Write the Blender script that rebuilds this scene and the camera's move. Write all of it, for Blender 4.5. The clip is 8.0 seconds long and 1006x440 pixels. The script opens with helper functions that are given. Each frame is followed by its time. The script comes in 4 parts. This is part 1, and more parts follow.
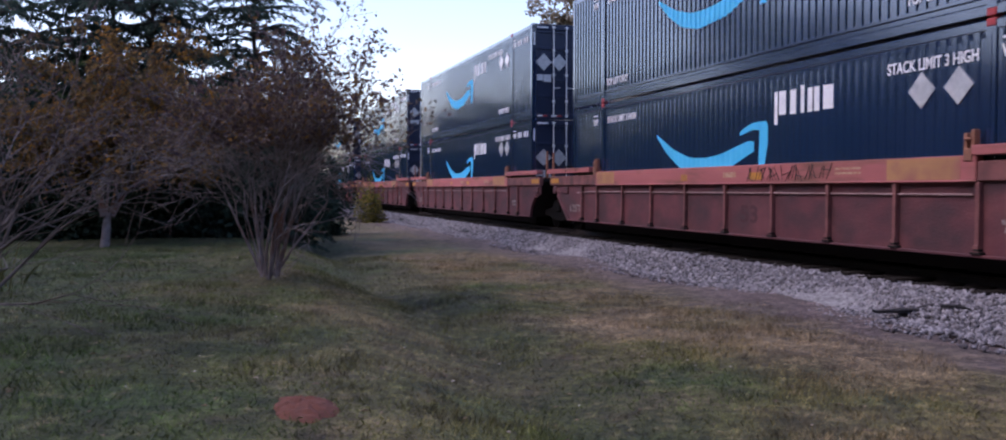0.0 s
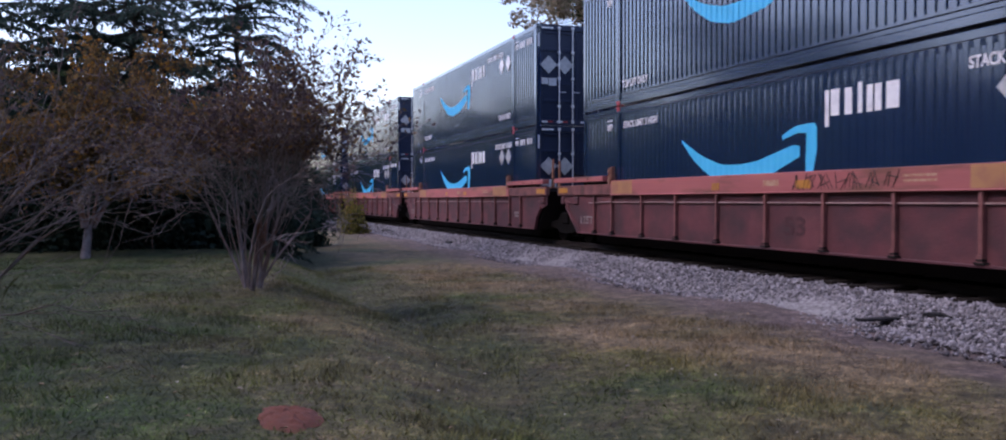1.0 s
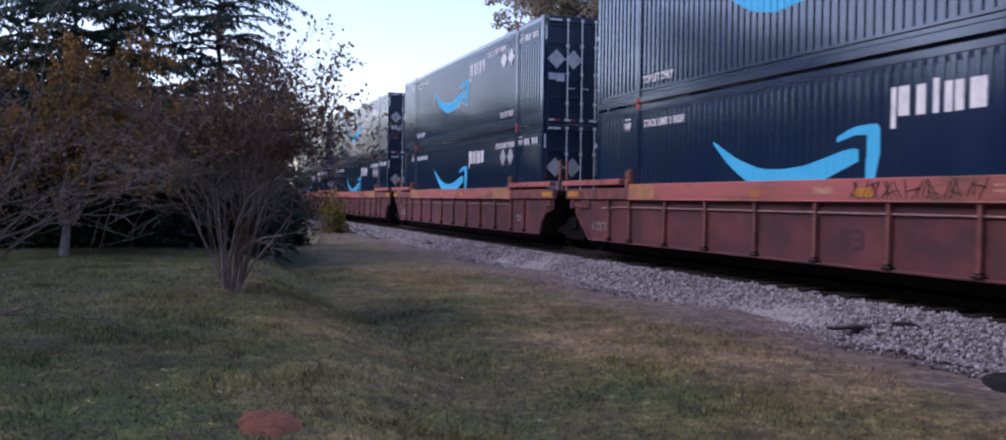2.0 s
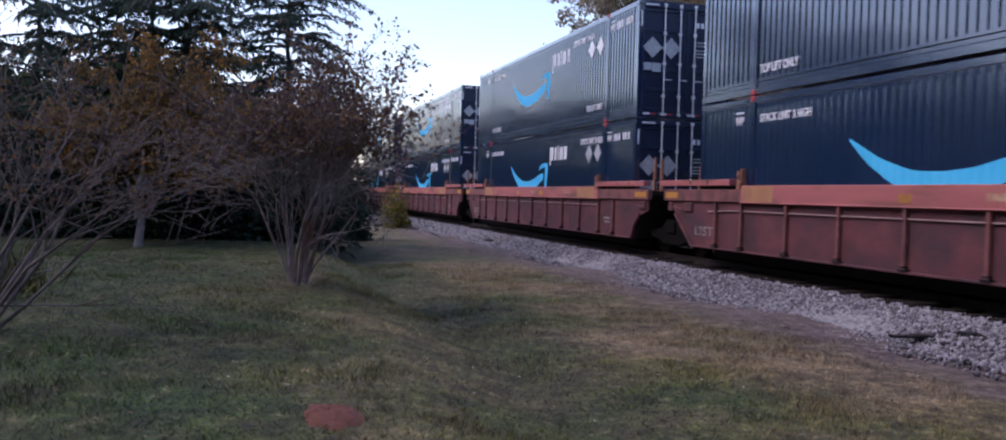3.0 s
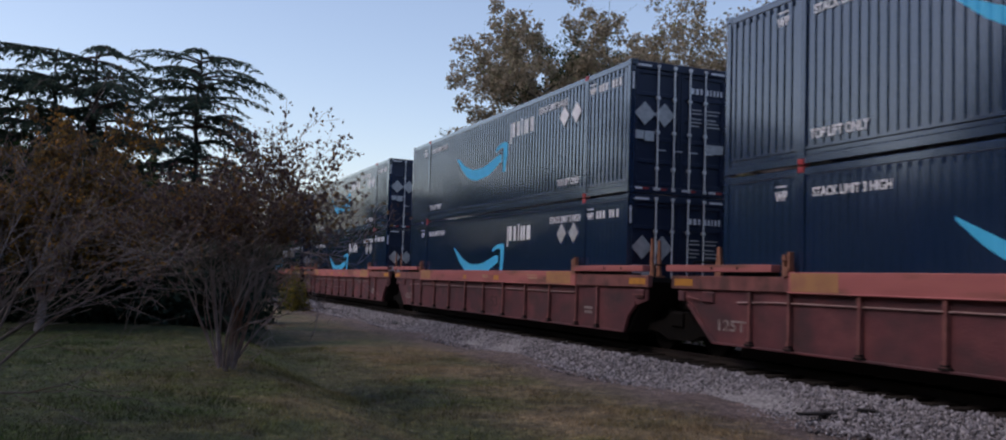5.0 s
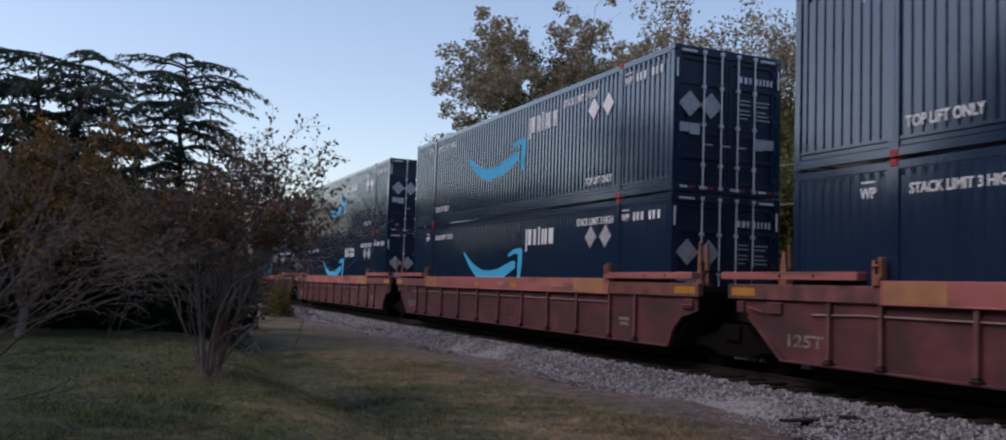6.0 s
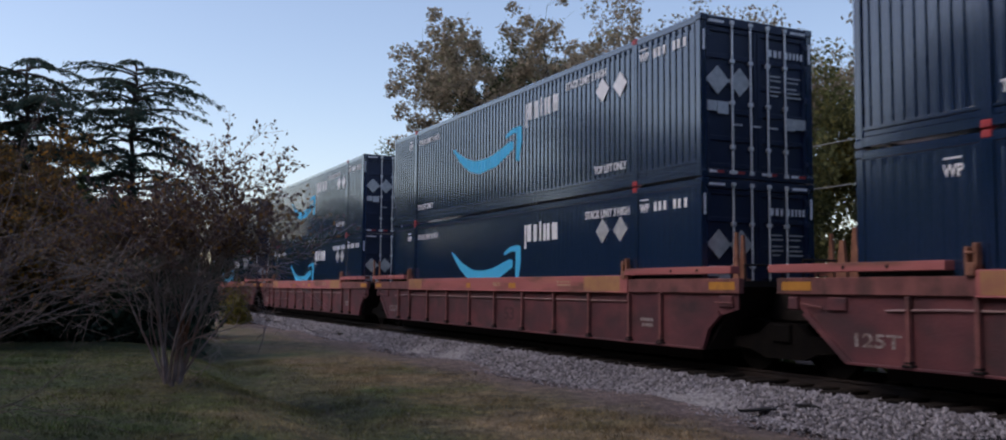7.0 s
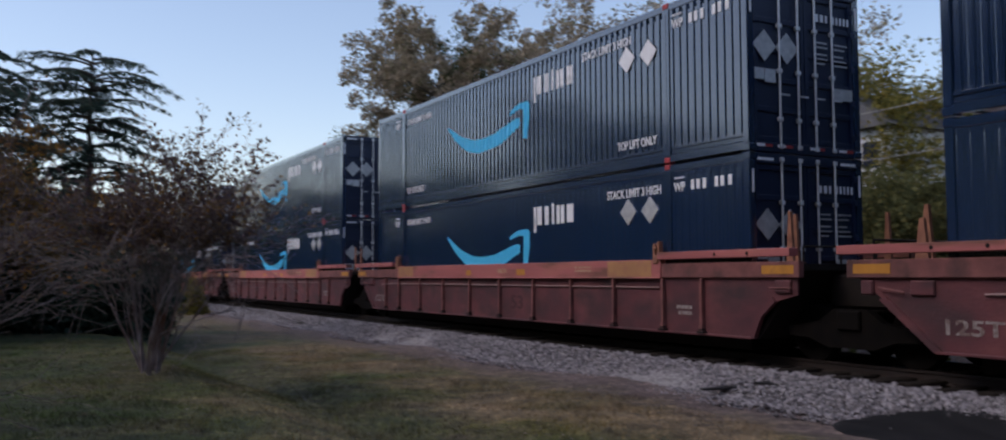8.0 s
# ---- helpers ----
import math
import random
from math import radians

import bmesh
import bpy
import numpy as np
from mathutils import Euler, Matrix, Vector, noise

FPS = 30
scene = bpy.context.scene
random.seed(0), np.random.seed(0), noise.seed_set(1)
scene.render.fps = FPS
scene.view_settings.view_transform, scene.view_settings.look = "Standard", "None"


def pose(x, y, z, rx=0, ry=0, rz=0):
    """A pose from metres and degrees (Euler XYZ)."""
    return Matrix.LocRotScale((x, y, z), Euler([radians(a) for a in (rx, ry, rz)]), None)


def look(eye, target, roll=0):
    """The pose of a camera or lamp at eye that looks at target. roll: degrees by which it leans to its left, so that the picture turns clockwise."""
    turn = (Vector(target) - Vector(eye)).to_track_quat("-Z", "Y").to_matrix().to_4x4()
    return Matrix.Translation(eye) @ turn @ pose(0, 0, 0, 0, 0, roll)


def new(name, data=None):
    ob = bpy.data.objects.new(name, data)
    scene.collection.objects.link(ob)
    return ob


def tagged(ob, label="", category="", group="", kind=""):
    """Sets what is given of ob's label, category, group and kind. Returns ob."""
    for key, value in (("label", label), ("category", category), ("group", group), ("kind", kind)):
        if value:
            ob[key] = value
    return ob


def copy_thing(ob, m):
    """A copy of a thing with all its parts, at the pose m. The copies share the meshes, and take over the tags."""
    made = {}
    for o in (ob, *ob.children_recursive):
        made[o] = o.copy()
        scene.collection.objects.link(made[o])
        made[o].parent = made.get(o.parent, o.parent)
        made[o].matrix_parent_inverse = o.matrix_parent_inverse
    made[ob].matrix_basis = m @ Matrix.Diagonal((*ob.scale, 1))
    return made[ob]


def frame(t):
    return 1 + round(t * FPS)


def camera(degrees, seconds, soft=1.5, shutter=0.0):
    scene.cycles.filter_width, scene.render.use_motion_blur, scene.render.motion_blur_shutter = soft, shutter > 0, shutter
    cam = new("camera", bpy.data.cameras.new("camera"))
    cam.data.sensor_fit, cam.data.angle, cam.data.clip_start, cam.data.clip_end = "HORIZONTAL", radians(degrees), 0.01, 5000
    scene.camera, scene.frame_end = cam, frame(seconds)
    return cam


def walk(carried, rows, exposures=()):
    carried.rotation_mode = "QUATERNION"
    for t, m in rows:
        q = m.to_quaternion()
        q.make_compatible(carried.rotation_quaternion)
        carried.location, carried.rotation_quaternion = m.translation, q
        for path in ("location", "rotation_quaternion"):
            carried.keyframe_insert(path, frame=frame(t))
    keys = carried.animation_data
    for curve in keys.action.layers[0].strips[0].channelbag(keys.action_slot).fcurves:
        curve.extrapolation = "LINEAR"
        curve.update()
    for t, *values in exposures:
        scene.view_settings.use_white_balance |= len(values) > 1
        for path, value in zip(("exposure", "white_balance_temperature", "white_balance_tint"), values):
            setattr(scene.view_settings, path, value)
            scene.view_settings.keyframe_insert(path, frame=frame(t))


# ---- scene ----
cam = camera(57.13, 8.0, soft=1.9, shutter=0.8)
# seconds, place, yaw, pitch, roll of the hand-held camera
PATH = [
    (0, 0.000, 0.000, 1.149, -17.08, -1.93, 0.04),
    (0.5, -0.000, 0.009, 1.122, -17.93, -1.47, -0.14),
    (1, -0.010, 0.008, 1.129, -18.10, -1.23, -0.06),
    (1.2, -0.006, -0.005, 1.124, -18.77, -1.28, 0.09),
    (2.3, -0.041, -0.177, 1.226, -19.21, -1.28, 0.88),
    (2.5, -0.035, -0.214, 1.228, -17.68, -1.55, 1.72),
    (3, -0.072, -0.274, 1.259, -15.53, -1.52, 1.61),
    (3.5, -0.214, -0.355, 1.265, -18.10, -0.42, -0.65),
    (4, -0.393, -0.453, 1.268, -21.73, 1.70, -1.23),
    (4.5, -0.578, -0.585, 1.255, -22.51, 2.73, 1.01),
    (5, -0.789, -0.581, 1.299, -22.25, 3.74, 1.87),
    (6.5, -0.832, -0.645, 1.305, -24.35, 4.26, 1.56),
    (7, -0.924, -0.711, 1.305, -25.91, 4.23, 0.48),
    (7.5, -1.092, -0.858, 1.299, -26.31, 4.02, -0.11),
    (8, -1.365, -0.961, 1.291, -28.91, 3.47, -0.17),
]
TRAIN = [(0, -26.744), (0.5, -25.819), (1, -24.905), (1.2, -24.526), (2.3, -22.348), (2.5, -21.928), (3, -20.862), (3.5, -19.813), (4, -18.759), (4.5, -17.731), (5, -16.658), (6.5, -13.260), (7, -12.133), (7.5, -11.022), (8, -9.939)]  # seconds, metres travelled
walk(cam, [(t, pose(x, y, z, 90 + p, 0, w) @ pose(0, 0, 0, 0, 0, r)) for t, x, y, z, w, p, r in PATH],
     [(0, 0.70, 6500, 28), (1.2, 0.68, 6500, 28), (3.2, 0.66, 6500, 26), (3.5, 0.66, 6750, 25), (3.8, 0.55, 7000, 24), (4.0, -0.12, 7150, 20), (5.0, 0.0, 7150, 18), (8.0, 0.05, 7050, 17)])

# ---- light: evening sky with a thin veil; the sun's soft light comes over the lawn ----
world = bpy.data.worlds.new("dusk")
scene.world = world
world.use_nodes = True
wn = world.node_tree.nodes
sky = wn.new("ShaderNodeTexSky")
sky.sky_type = "NISHITA"
sky.sun_disc = False
sky.sun_elevation = radians(50)
sky.sun_rotation = radians(283)
sky.air_density, sky.dust_density, sky.ozone_density = 1.0, 1.0, 1.5
world.node_tree.links.new(sky.outputs[0], wn["Background"].inputs[0])
wn["Background"].inputs[1].default_value = 0.192
sun = new("sun", bpy.data.lights.new("sun", "SUN"))
sun.data.energy, sun.data.angle, sun.data.color = 0.95, radians(34), (1, 0.95, 0.91)
sun.matrix_world = look((-39, 9, 48), (0, 0, 0))

X0 = 9.14      # the train's near side
PITCH = 19.58  # from one well to the next
RAIL_Y = (-90, 190)

# ---- materials ----


def ramp_of(nt, stops):
    r = nt.nodes.new("ShaderNodeValToRGB")
    while len(r.color_ramp.elements) < len(stops):
        r.color_ramp.elements.new(0.5)
    for e, (at, c) in zip(r.color_ramp.elements, stops):
        e.position, e.color = at, (*c, 1)
    return r


def mat(name, stops, scale=4, rough=0.8, metal=0.0, bump=0.3, fine=60, stain=None, stain_scale=0.7, stain_at=(0.5, 0.7), stretch=(1, 1, 1), spec=0.5, rough_var=0.15, island=False, dist=0.01):
    m = bpy.data.materials.new(name)
    m.use_nodes = True
    nt = m.node_tree
    N, Lk = nt.nodes.new, nt.links.new
    b = nt.nodes["Principled BSDF"]
    tc = N("ShaderNodeTexCoord")
    info = N("ShaderNodeObjectInfo")
    mp = N("ShaderNodeMapping")
    mp.inputs["Scale"].default_value = stretch
    Lk(tc.outputs["Object"], mp.inputs[0])

    def noise_of(s, detail):
        n = N("ShaderNodeTexNoise")
        n.noise_dimensions = "4D"
        n.inputs["Scale"].default_value, n.inputs["Detail"].default_value = s, detail
        mul = N("ShaderNodeMath")
        mul.operation = "MULTIPLY"
        mul.inputs[1].default_value = 17.0
        Lk(info.outputs["Random"], mul.inputs[0])
        Lk(mul.outputs[0], n.inputs["W"])
        Lk(mp.outputs[0], n.inputs["Vector"])
        return n
    n1 = noise_of(scale, 7)
    col = ramp_of(nt, stops)
    if island:
        geo = N("ShaderNodeNewGeometry")
        Lk(geo.outputs["Random Per Island"], col.inputs[0])
    else:
        Lk(n1.outputs[0], col.inputs[0])
    out = col.outputs[0]
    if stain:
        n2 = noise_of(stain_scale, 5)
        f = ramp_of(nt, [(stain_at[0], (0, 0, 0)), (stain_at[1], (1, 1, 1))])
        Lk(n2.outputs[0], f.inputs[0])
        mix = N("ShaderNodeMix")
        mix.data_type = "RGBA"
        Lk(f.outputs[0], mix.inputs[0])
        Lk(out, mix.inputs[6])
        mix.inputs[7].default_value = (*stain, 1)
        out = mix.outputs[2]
    Lk(out, b.inputs["Base Color"])
    n3 = noise_of(fine, 4)
    rr = N("ShaderNodeMapRange")
    rr.inputs[3].default_value, rr.inputs[4].default_value = max(0.05, rough - rough_var), min(1, rough + rough_var)
    Lk(n1.outputs[0], rr.inputs[0])
    Lk(rr.outputs[0], b.inputs["Roughness"])
    b.inputs["Metallic"].default_value = metal
    b.inputs["Specular IOR Level"].default_value = spec
    if island and rough < 0.8:
        tr = N("ShaderNodeBsdfTranslucent")
        Lk(out, tr.inputs[0])
        both = N("ShaderNodeMixShader")
        both.inputs[0].default_value = 0.42
        Lk(b.outputs[0], both.inputs[1])
        Lk(tr.outputs[0], both.inputs[2])
        Lk(both.outputs[0], nt.nodes["Material Output"].inputs[0])
    bp = N("ShaderNodeBump")
    bp.inputs["Strength"].default_value, bp.inputs["Distance"].default_value = bump, dist
    Lk(n3.outputs[0], bp.inputs["Height"])
    Lk(bp.outputs[0], b.inputs["Normal"])
    return m


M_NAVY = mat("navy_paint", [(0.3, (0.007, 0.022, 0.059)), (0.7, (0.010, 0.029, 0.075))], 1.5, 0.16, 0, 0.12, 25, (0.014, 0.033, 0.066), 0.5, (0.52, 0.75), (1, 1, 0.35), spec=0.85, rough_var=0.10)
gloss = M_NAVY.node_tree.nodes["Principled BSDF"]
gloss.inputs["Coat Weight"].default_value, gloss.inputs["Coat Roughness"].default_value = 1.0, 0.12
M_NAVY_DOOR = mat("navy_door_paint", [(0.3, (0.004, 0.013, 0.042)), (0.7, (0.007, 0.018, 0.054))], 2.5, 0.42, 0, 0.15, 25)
M_BLUE = mat("sky_blue_film", [(0.3, (0.035, 0.48, 0.80)), (0.7, (0.05, 0.54, 0.88))], 3, 0.45, 0, 0.05)
M_WHITE = mat("white_film", [(0.3, (0.76, 0.76, 0.79)), (0.7, (0.86, 0.86, 0.88))], 8, 0.5, 0, 0.05, 60, (0.4, 0.41, 0.43), 3, (0.55, 0.8))
M_PLACARD = mat("placard_metal", [(0.3, (0.40, 0.41, 0.42)), (0.7, (0.60, 0.60, 0.60))], 9, 0.45, 0.3, 0.2)
M_GALV = mat("galvanised_rod", [(0.3, (0.58, 0.60, 0.63)), (0.7, (0.76, 0.78, 0.80))], 12, 0.4, 0.5, 0.1)
M_RED = mat("red_paint", [(0.3, (0.35, 0.03, 0.035)), (0.7, (0.45, 0.05, 0.05))], 12, 0.5, 0, 0.1)
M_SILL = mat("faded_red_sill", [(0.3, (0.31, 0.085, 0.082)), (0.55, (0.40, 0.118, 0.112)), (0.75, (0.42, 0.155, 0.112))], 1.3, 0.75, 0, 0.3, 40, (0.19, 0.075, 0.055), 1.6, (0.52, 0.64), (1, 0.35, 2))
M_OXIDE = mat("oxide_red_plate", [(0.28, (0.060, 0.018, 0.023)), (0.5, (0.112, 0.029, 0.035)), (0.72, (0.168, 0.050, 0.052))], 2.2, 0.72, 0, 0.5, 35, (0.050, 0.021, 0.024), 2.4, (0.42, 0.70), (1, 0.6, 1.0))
# paler than the plates, as ribs catch the light; stained in spots, also on sill ends
M_RIB = mat("lit_rib_and_sill_end", [(0.3, (0.125, 0.040, 0.040)), (0.7, (0.235, 0.085, 0.075))], 5, 0.78, 0, 0.4, 35, (0.07, 0.03, 0.028), 2.2, (0.52, 0.7))
M_PIPE = mat("pale_dusty_pipe", [(0.3, (0.22, 0.12, 0.115)), (0.7, (0.36, 0.24, 0.23))], 6, 0.7, 0, 0.2)
M_RUST = mat("rusty_steel", [(0.3, (0.17, 0.065, 0.042)), (0.7, (0.34, 0.15, 0.09))], 6, 0.85, 0, 0.5, 50)
M_YELLOW = mat("yellow_reflector", [(0.3, (0.42, 0.17, 0.02)), (0.7, (0.55, 0.24, 0.03))], 5, 0.6, 0, 0.1, 60, (0.25, 0.10, 0.04), 3, (0.55, 0.75))
M_OCHRE = mat("ochre_paint", [(0.3, (0.33, 0.15, 0.07)), (0.7, (0.42, 0.21, 0.09))], 2, 0.75, 0, 0.2, 40, (0.30, 0.11, 0.08), 2.5, (0.5, 0.7))
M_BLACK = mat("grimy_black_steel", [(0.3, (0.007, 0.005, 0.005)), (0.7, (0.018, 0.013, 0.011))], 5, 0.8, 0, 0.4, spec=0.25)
# darker copy of the black steel; the shade beneath the cars is in its colour
M_BOGIE = mat("shaded_black_steel", [(0.3, (0.0035, 0.003, 0.003)), (0.7, (0.009, 0.007, 0.006))], 5, 0.9, 0, 0.4, spec=0.08)
M_FADED = mat("faded_dark_stencil", [(0.35, (0.05, 0.018, 0.021)), (0.65, (0.085, 0.026, 0.03))], 9, 0.8, 0, 0.1)
M_INK = mat("black_spray", [(0.3, (0.02, 0.015, 0.015)), (0.7, (0.035, 0.025, 0.025))], 8, 0.8, 0, 0.1)
M_PALE = mat("worn_white_stencil", [(0.4, (0.15, 0.10, 0.09)), (0.6, (0.30, 0.26, 0.25))], 14, 0.8, 0, 0.1)
M_STENCIL = mat("worn_cream_stencil", [(0.4, (0.38, 0.16, 0.10)), (0.6, (0.46, 0.29, 0.19))], 14, 0.8, 0, 0.1)
M_RAIL = mat("rail_steel", [(0.3, (0.018, 0.011, 0.009)), (0.7, (0.035, 0.022, 0.017))], 8, 0.7, 0.1, 0.3)
# creosote brown, taken darker to hold the train's shadow
M_TIE = mat("creosoted_shaded_timber", [(0.3, (0.011, 0.009, 0.008)), (0.7, (0.026, 0.020, 0.017))], 5, 0.95, 0, 0.6, 30, None, 1, (0, 1), (1, 8, 8), spec=0.1)
M_STONE = mat("ballast_stone", [(0.0, (0.055, 0.050, 0.056)), (0.5, (0.160, 0.146, 0.160)), (1.0, (0.33, 0.31, 0.33))], 20, 0.9, 0, 0.3, island=True)
M_BED = mat("ballast_bed", [(0.35, (0.12, 0.11, 0.115)), (0.65, (0.30, 0.285, 0.29))], 14, 0.95, 0, 0.9, 30, dist=0.03)
M_BARK = mat("grey_brown_bark", [(0.3, (0.14, 0.112, 0.112)), (0.7, (0.31, 0.262, 0.258))], 8, 0.9, 0, 0.6, 30, (0.14, 0.055, 0.026), 1.6, (0.52, 0.70))
M_PALEBARK = mat("pale_smooth_bark", [(0.3, (0.09, 0.072, 0.070)), (0.7, (0.22, 0.182, 0.176))], 8, 0.9, 0, 0.6, 30, (0.20, 0.09, 0.045), 2.0, (0.6, 0.75))
M_DARKBARK = mat("dark_bark", [(0.3, (0.03, 0.025, 0.02)), (0.7, (0.07, 0.055, 0.045))], 5, 0.95, 0, 0.6, 20)
M_LEAF_BROWN = mat("autumn_leaves", [(0.0, (0.065, 0.044, 0.048)), (0.5, (0.125, 0.086, 0.086)), (0.70, (0.16, 0.12, 0.075)), (0.90, (0.19, 0.11, 0.05)), (1.0, (0.30, 0.15, 0.035))], 5, 0.7, 0, 0.0, island=True, spec=0.15)
M_LEAF_RUST = mat("rusty_leaves", [(0.0, (0.08, 0.055, 0.04)), (0.35, (0.15, 0.10, 0.055)), (0.7, (0.21, 0.15, 0.06)), (0.88, (0.32, 0.165, 0.045)), (1.0, (0.48, 0.22, 0.035))], 5, 0.7, 0, 0.0, island=True, spec=0.15)
M_LITTER = mat("dry_leaves", [(0.0, (0.10, 0.06, 0.035)), (0.8, (0.22, 0.15, 0.09)), (1.0, (0.45, 0.42, 0.38))], 5, 0.9, 0, 0.0, island=True)
M_LEAF_DARK = mat("evergreen_needles", [(0.0, (0.020, 0.038, 0.032)), (0.5, (0.038, 0.070, 0.056)), (1.0, (0.070, 0.105, 0.075))], 5, 0.75, 0, 0.0, island=True, spec=0.15)
M_LEAF_OAK = mat("oak_leaves", [(0.0, (0.15, 0.13, 0.092)), (0.5, (0.30, 0.245, 0.18)), (0.8, (0.42, 0.33, 0.24)), (1.0, (0.22, 0.23, 0.135))], 5, 0.7, 0, 0.0, island=True, spec=0.15)
M_LEAF_GREEN = mat("green_leaves", [(0.0, (0.02, 0.035, 0.015)), (0.6, (0.04, 0.065, 0.022)), (1.0, (0.09, 0.09, 0.03))], 5, 0.7, 0, 0.0, island=True, spec=0.15)
M_WEED = mat("yellow_green_weeds", [(0.0, (0.05, 0.055, 0.018)), (0.6, (0.11, 0.115, 0.035)), (1.0, (0.20, 0.16, 0.06))], 5, 0.8, 0, 0.0, island=True, spec=0.1)
M_LEAF_OLIVE = mat("olive_leaves", [(0.0, (0.055, 0.065, 0.028)), (0.6, (0.125, 0.125, 0.05)), (1.0, (0.23, 0.20, 0.075))], 5, 0.7, 0, 0.0, island=True, spec=0.15)
M_LEAF_GOLD = mat("yellowing_leaves", [(0.0, (0.085, 0.09, 0.03)), (0.6, (0.20, 0.18, 0.05)), (1.0, (0.33, 0.25, 0.06))], 5, 0.7, 0, 0.0, island=True, spec=0.15)
M_CLAY = mat("red_clay", [(0.3, (0.085, 0.027, 0.017)), (0.7, (0.16, 0.048, 0.027))], 9, 0.95, 0, 0.8, 30)
M_SIDING = mat("white_siding", [(0.3, (0.62, 0.63, 0.66)), (0.7, (0.74, 0.75, 0.77))], 3, 0.7, 0, 0.1)
M_SHINGLE = mat("grey_shingles", [(0.3, (0.09, 0.09, 0.10)), (0.7, (0.15, 0.15, 0.16))], 6, 0.9, 0, 0.5)
M_PLASTIC = mat("black_plastic", [(0.3, (0.008, 0.008, 0.009)), (0.7, (0.018, 0.018, 0.020))], 6, 0.55, 0, 0.4, 12)
M_ASPHALT = mat("old_asphalt", [(0.3, (0.006, 0.006, 0.007)), (0.7, (0.015, 0.015, 0.016))], 5, 0.8, 0, 0.7, 60, (0.022, 0.021, 0.021), 1.2, (0.58, 0.72), (1, 0.4, 1), spec=0.15)
M_WIRE = mat("wire", [(0.3, (0.25, 0.24, 0.22)), (0.7, (0.35, 0.33, 0.3))], 6, 0.5, 0.4, 0.0)


def lawn_mat(name, k, bump):
    """Green lawn near the shrubs, straw towards the railway, bare pinkish dirt along the ballast."""
    m = mat(name, [(0.36, (0.040 * k, 0.058 * k, 0.012 * k)), (0.46, (0.086 * k, 0.075 * k, 0.022 * k)), (0.55, (0.134 * k, 0.097 * k, 0.045 * k)), (0.65, (0.172 * k, 0.125 * k, 0.072 * k))], 0.6, 0.95, 0, bump, 28, dist=0.03)
    nt = m.node_tree
    N, Lk = nt.nodes.new, nt.links.new
    b = nt.nodes["Principled BSDF"]
    base = b.inputs["Base Color"].links[0].from_socket
    tc = N("ShaderNodeTexCoord")
    sep = N("ShaderNodeSeparateXYZ")
    Lk(tc.outputs["Object"], sep.inputs[0])

    def wobble(scale, amount):
        n = N("ShaderNodeTexNoise")
        n.inputs["Scale"].default_value, n.inputs["Detail"].default_value = scale, 6
        Lk(tc.outputs["Object"], n.inputs["Vector"])
        a = N("ShaderNodeMath")
        a.operation = "MULTIPLY_ADD"
        a.inputs[1].default_value, a.inputs[2].default_value = amount, -amount / 2
        Lk(n.outputs[0], a.inputs[0])
        add = N("ShaderNodeMath")
        add.operation = "ADD"
        Lk(a.outputs[0], add.inputs[0])
        Lk(sep.outputs[0], add.inputs[1])
        return add

    def blend(x_of, lo, hi, colour, under, most):
        r = N("ShaderNodeMapRange")
        r.inputs[1].default_value, r.inputs[2].default_value, r.inputs[4].default_value = lo, hi, most
        Lk(x_of.outputs[0], r.inputs[0])
        mx = N("ShaderNodeMix")
        mx.data_type = "RGBA"
        Lk(r.outputs[0], mx.inputs[0])
        Lk(under, mx.inputs[6])
        mx.inputs[7].default_value = (*colour, 1)
        return mx.outputs[2]
    out = blend(wobble(0.55, 7.0), 3.2, -1.2, (0.021 * k, 0.042 * k, 0.009 * k), base, 0.85)
    out = blend(wobble(0.8, 5.0), 4.0, 7.2, (0.096 * k, 0.070 * k, 0.045 * k), out, 0.75)
    out = blend(wobble(1.4, 2.4), 6.1, 7.4, (0.118, 0.084, 0.084), out, 0.9)
    # shade along the ditch, painted as a band of darker green
    off = N("ShaderNodeMath")
    off.operation = "ADD"
    off.inputs[1].default_value = -2.75
    Lk(wobble(0.5, 1.4).outputs[0], off.inputs[0])
    away = N("ShaderNodeMath")
    away.operation = "ABSOLUTE"
    Lk(off.outputs[0], away.inputs[0])
    out = blend(away, 1.5, 0.3, (0.031 * k, 0.040 * k, 0.012 * k), out, 0.78)
    # bare brown soil showing through in places
    for scale, at, colour in ((1.7, 0.53, (0.062 * k, 0.042 * k, 0.028 * k)), (4.5, 0.56, (0.17 * k, 0.125 * k, 0.075 * k))):
        n = N("ShaderNodeTexNoise")
        n.inputs["Scale"].default_value, n.inputs["Detail"].default_value, n.inputs["Roughness"].default_value = scale, 8, 0.7
        Lk(tc.outputs["Object"], n.inputs["Vector"])
        r = N("ShaderNodeMapRange")
        r.inputs[1].default_value, r.inputs[2].default_value, r.inputs[4].default_value = at, at + 0.14, 0.6
        Lk(n.outputs[0], r.inputs[0])
        mx = N("ShaderNodeMix")
        mx.data_type = "RGBA"
        Lk(r.outputs[0], mx.inputs[0])
        Lk(out, mx.inputs[6])
        mx.inputs[7].default_value = (*colour, 1)
        out = mx.outputs[2]
    geo = N("ShaderNodeNewGeometry")
    r = N("ShaderNodeMapRange")
    r.inputs[3].default_value, r.inputs[4].default_value = (0.55, 1.45) if bump == 0 else (1.0, 1.0)
    Lk(geo.outputs["Random Per Island"], r.inputs[0])
    mx = N("ShaderNodeVectorMath")
    mx.operation = "SCALE"
    Lk(out, mx.inputs[0])
    Lk(r.outputs[0], mx.inputs["Scale"])
    out = mx.outputs[0]
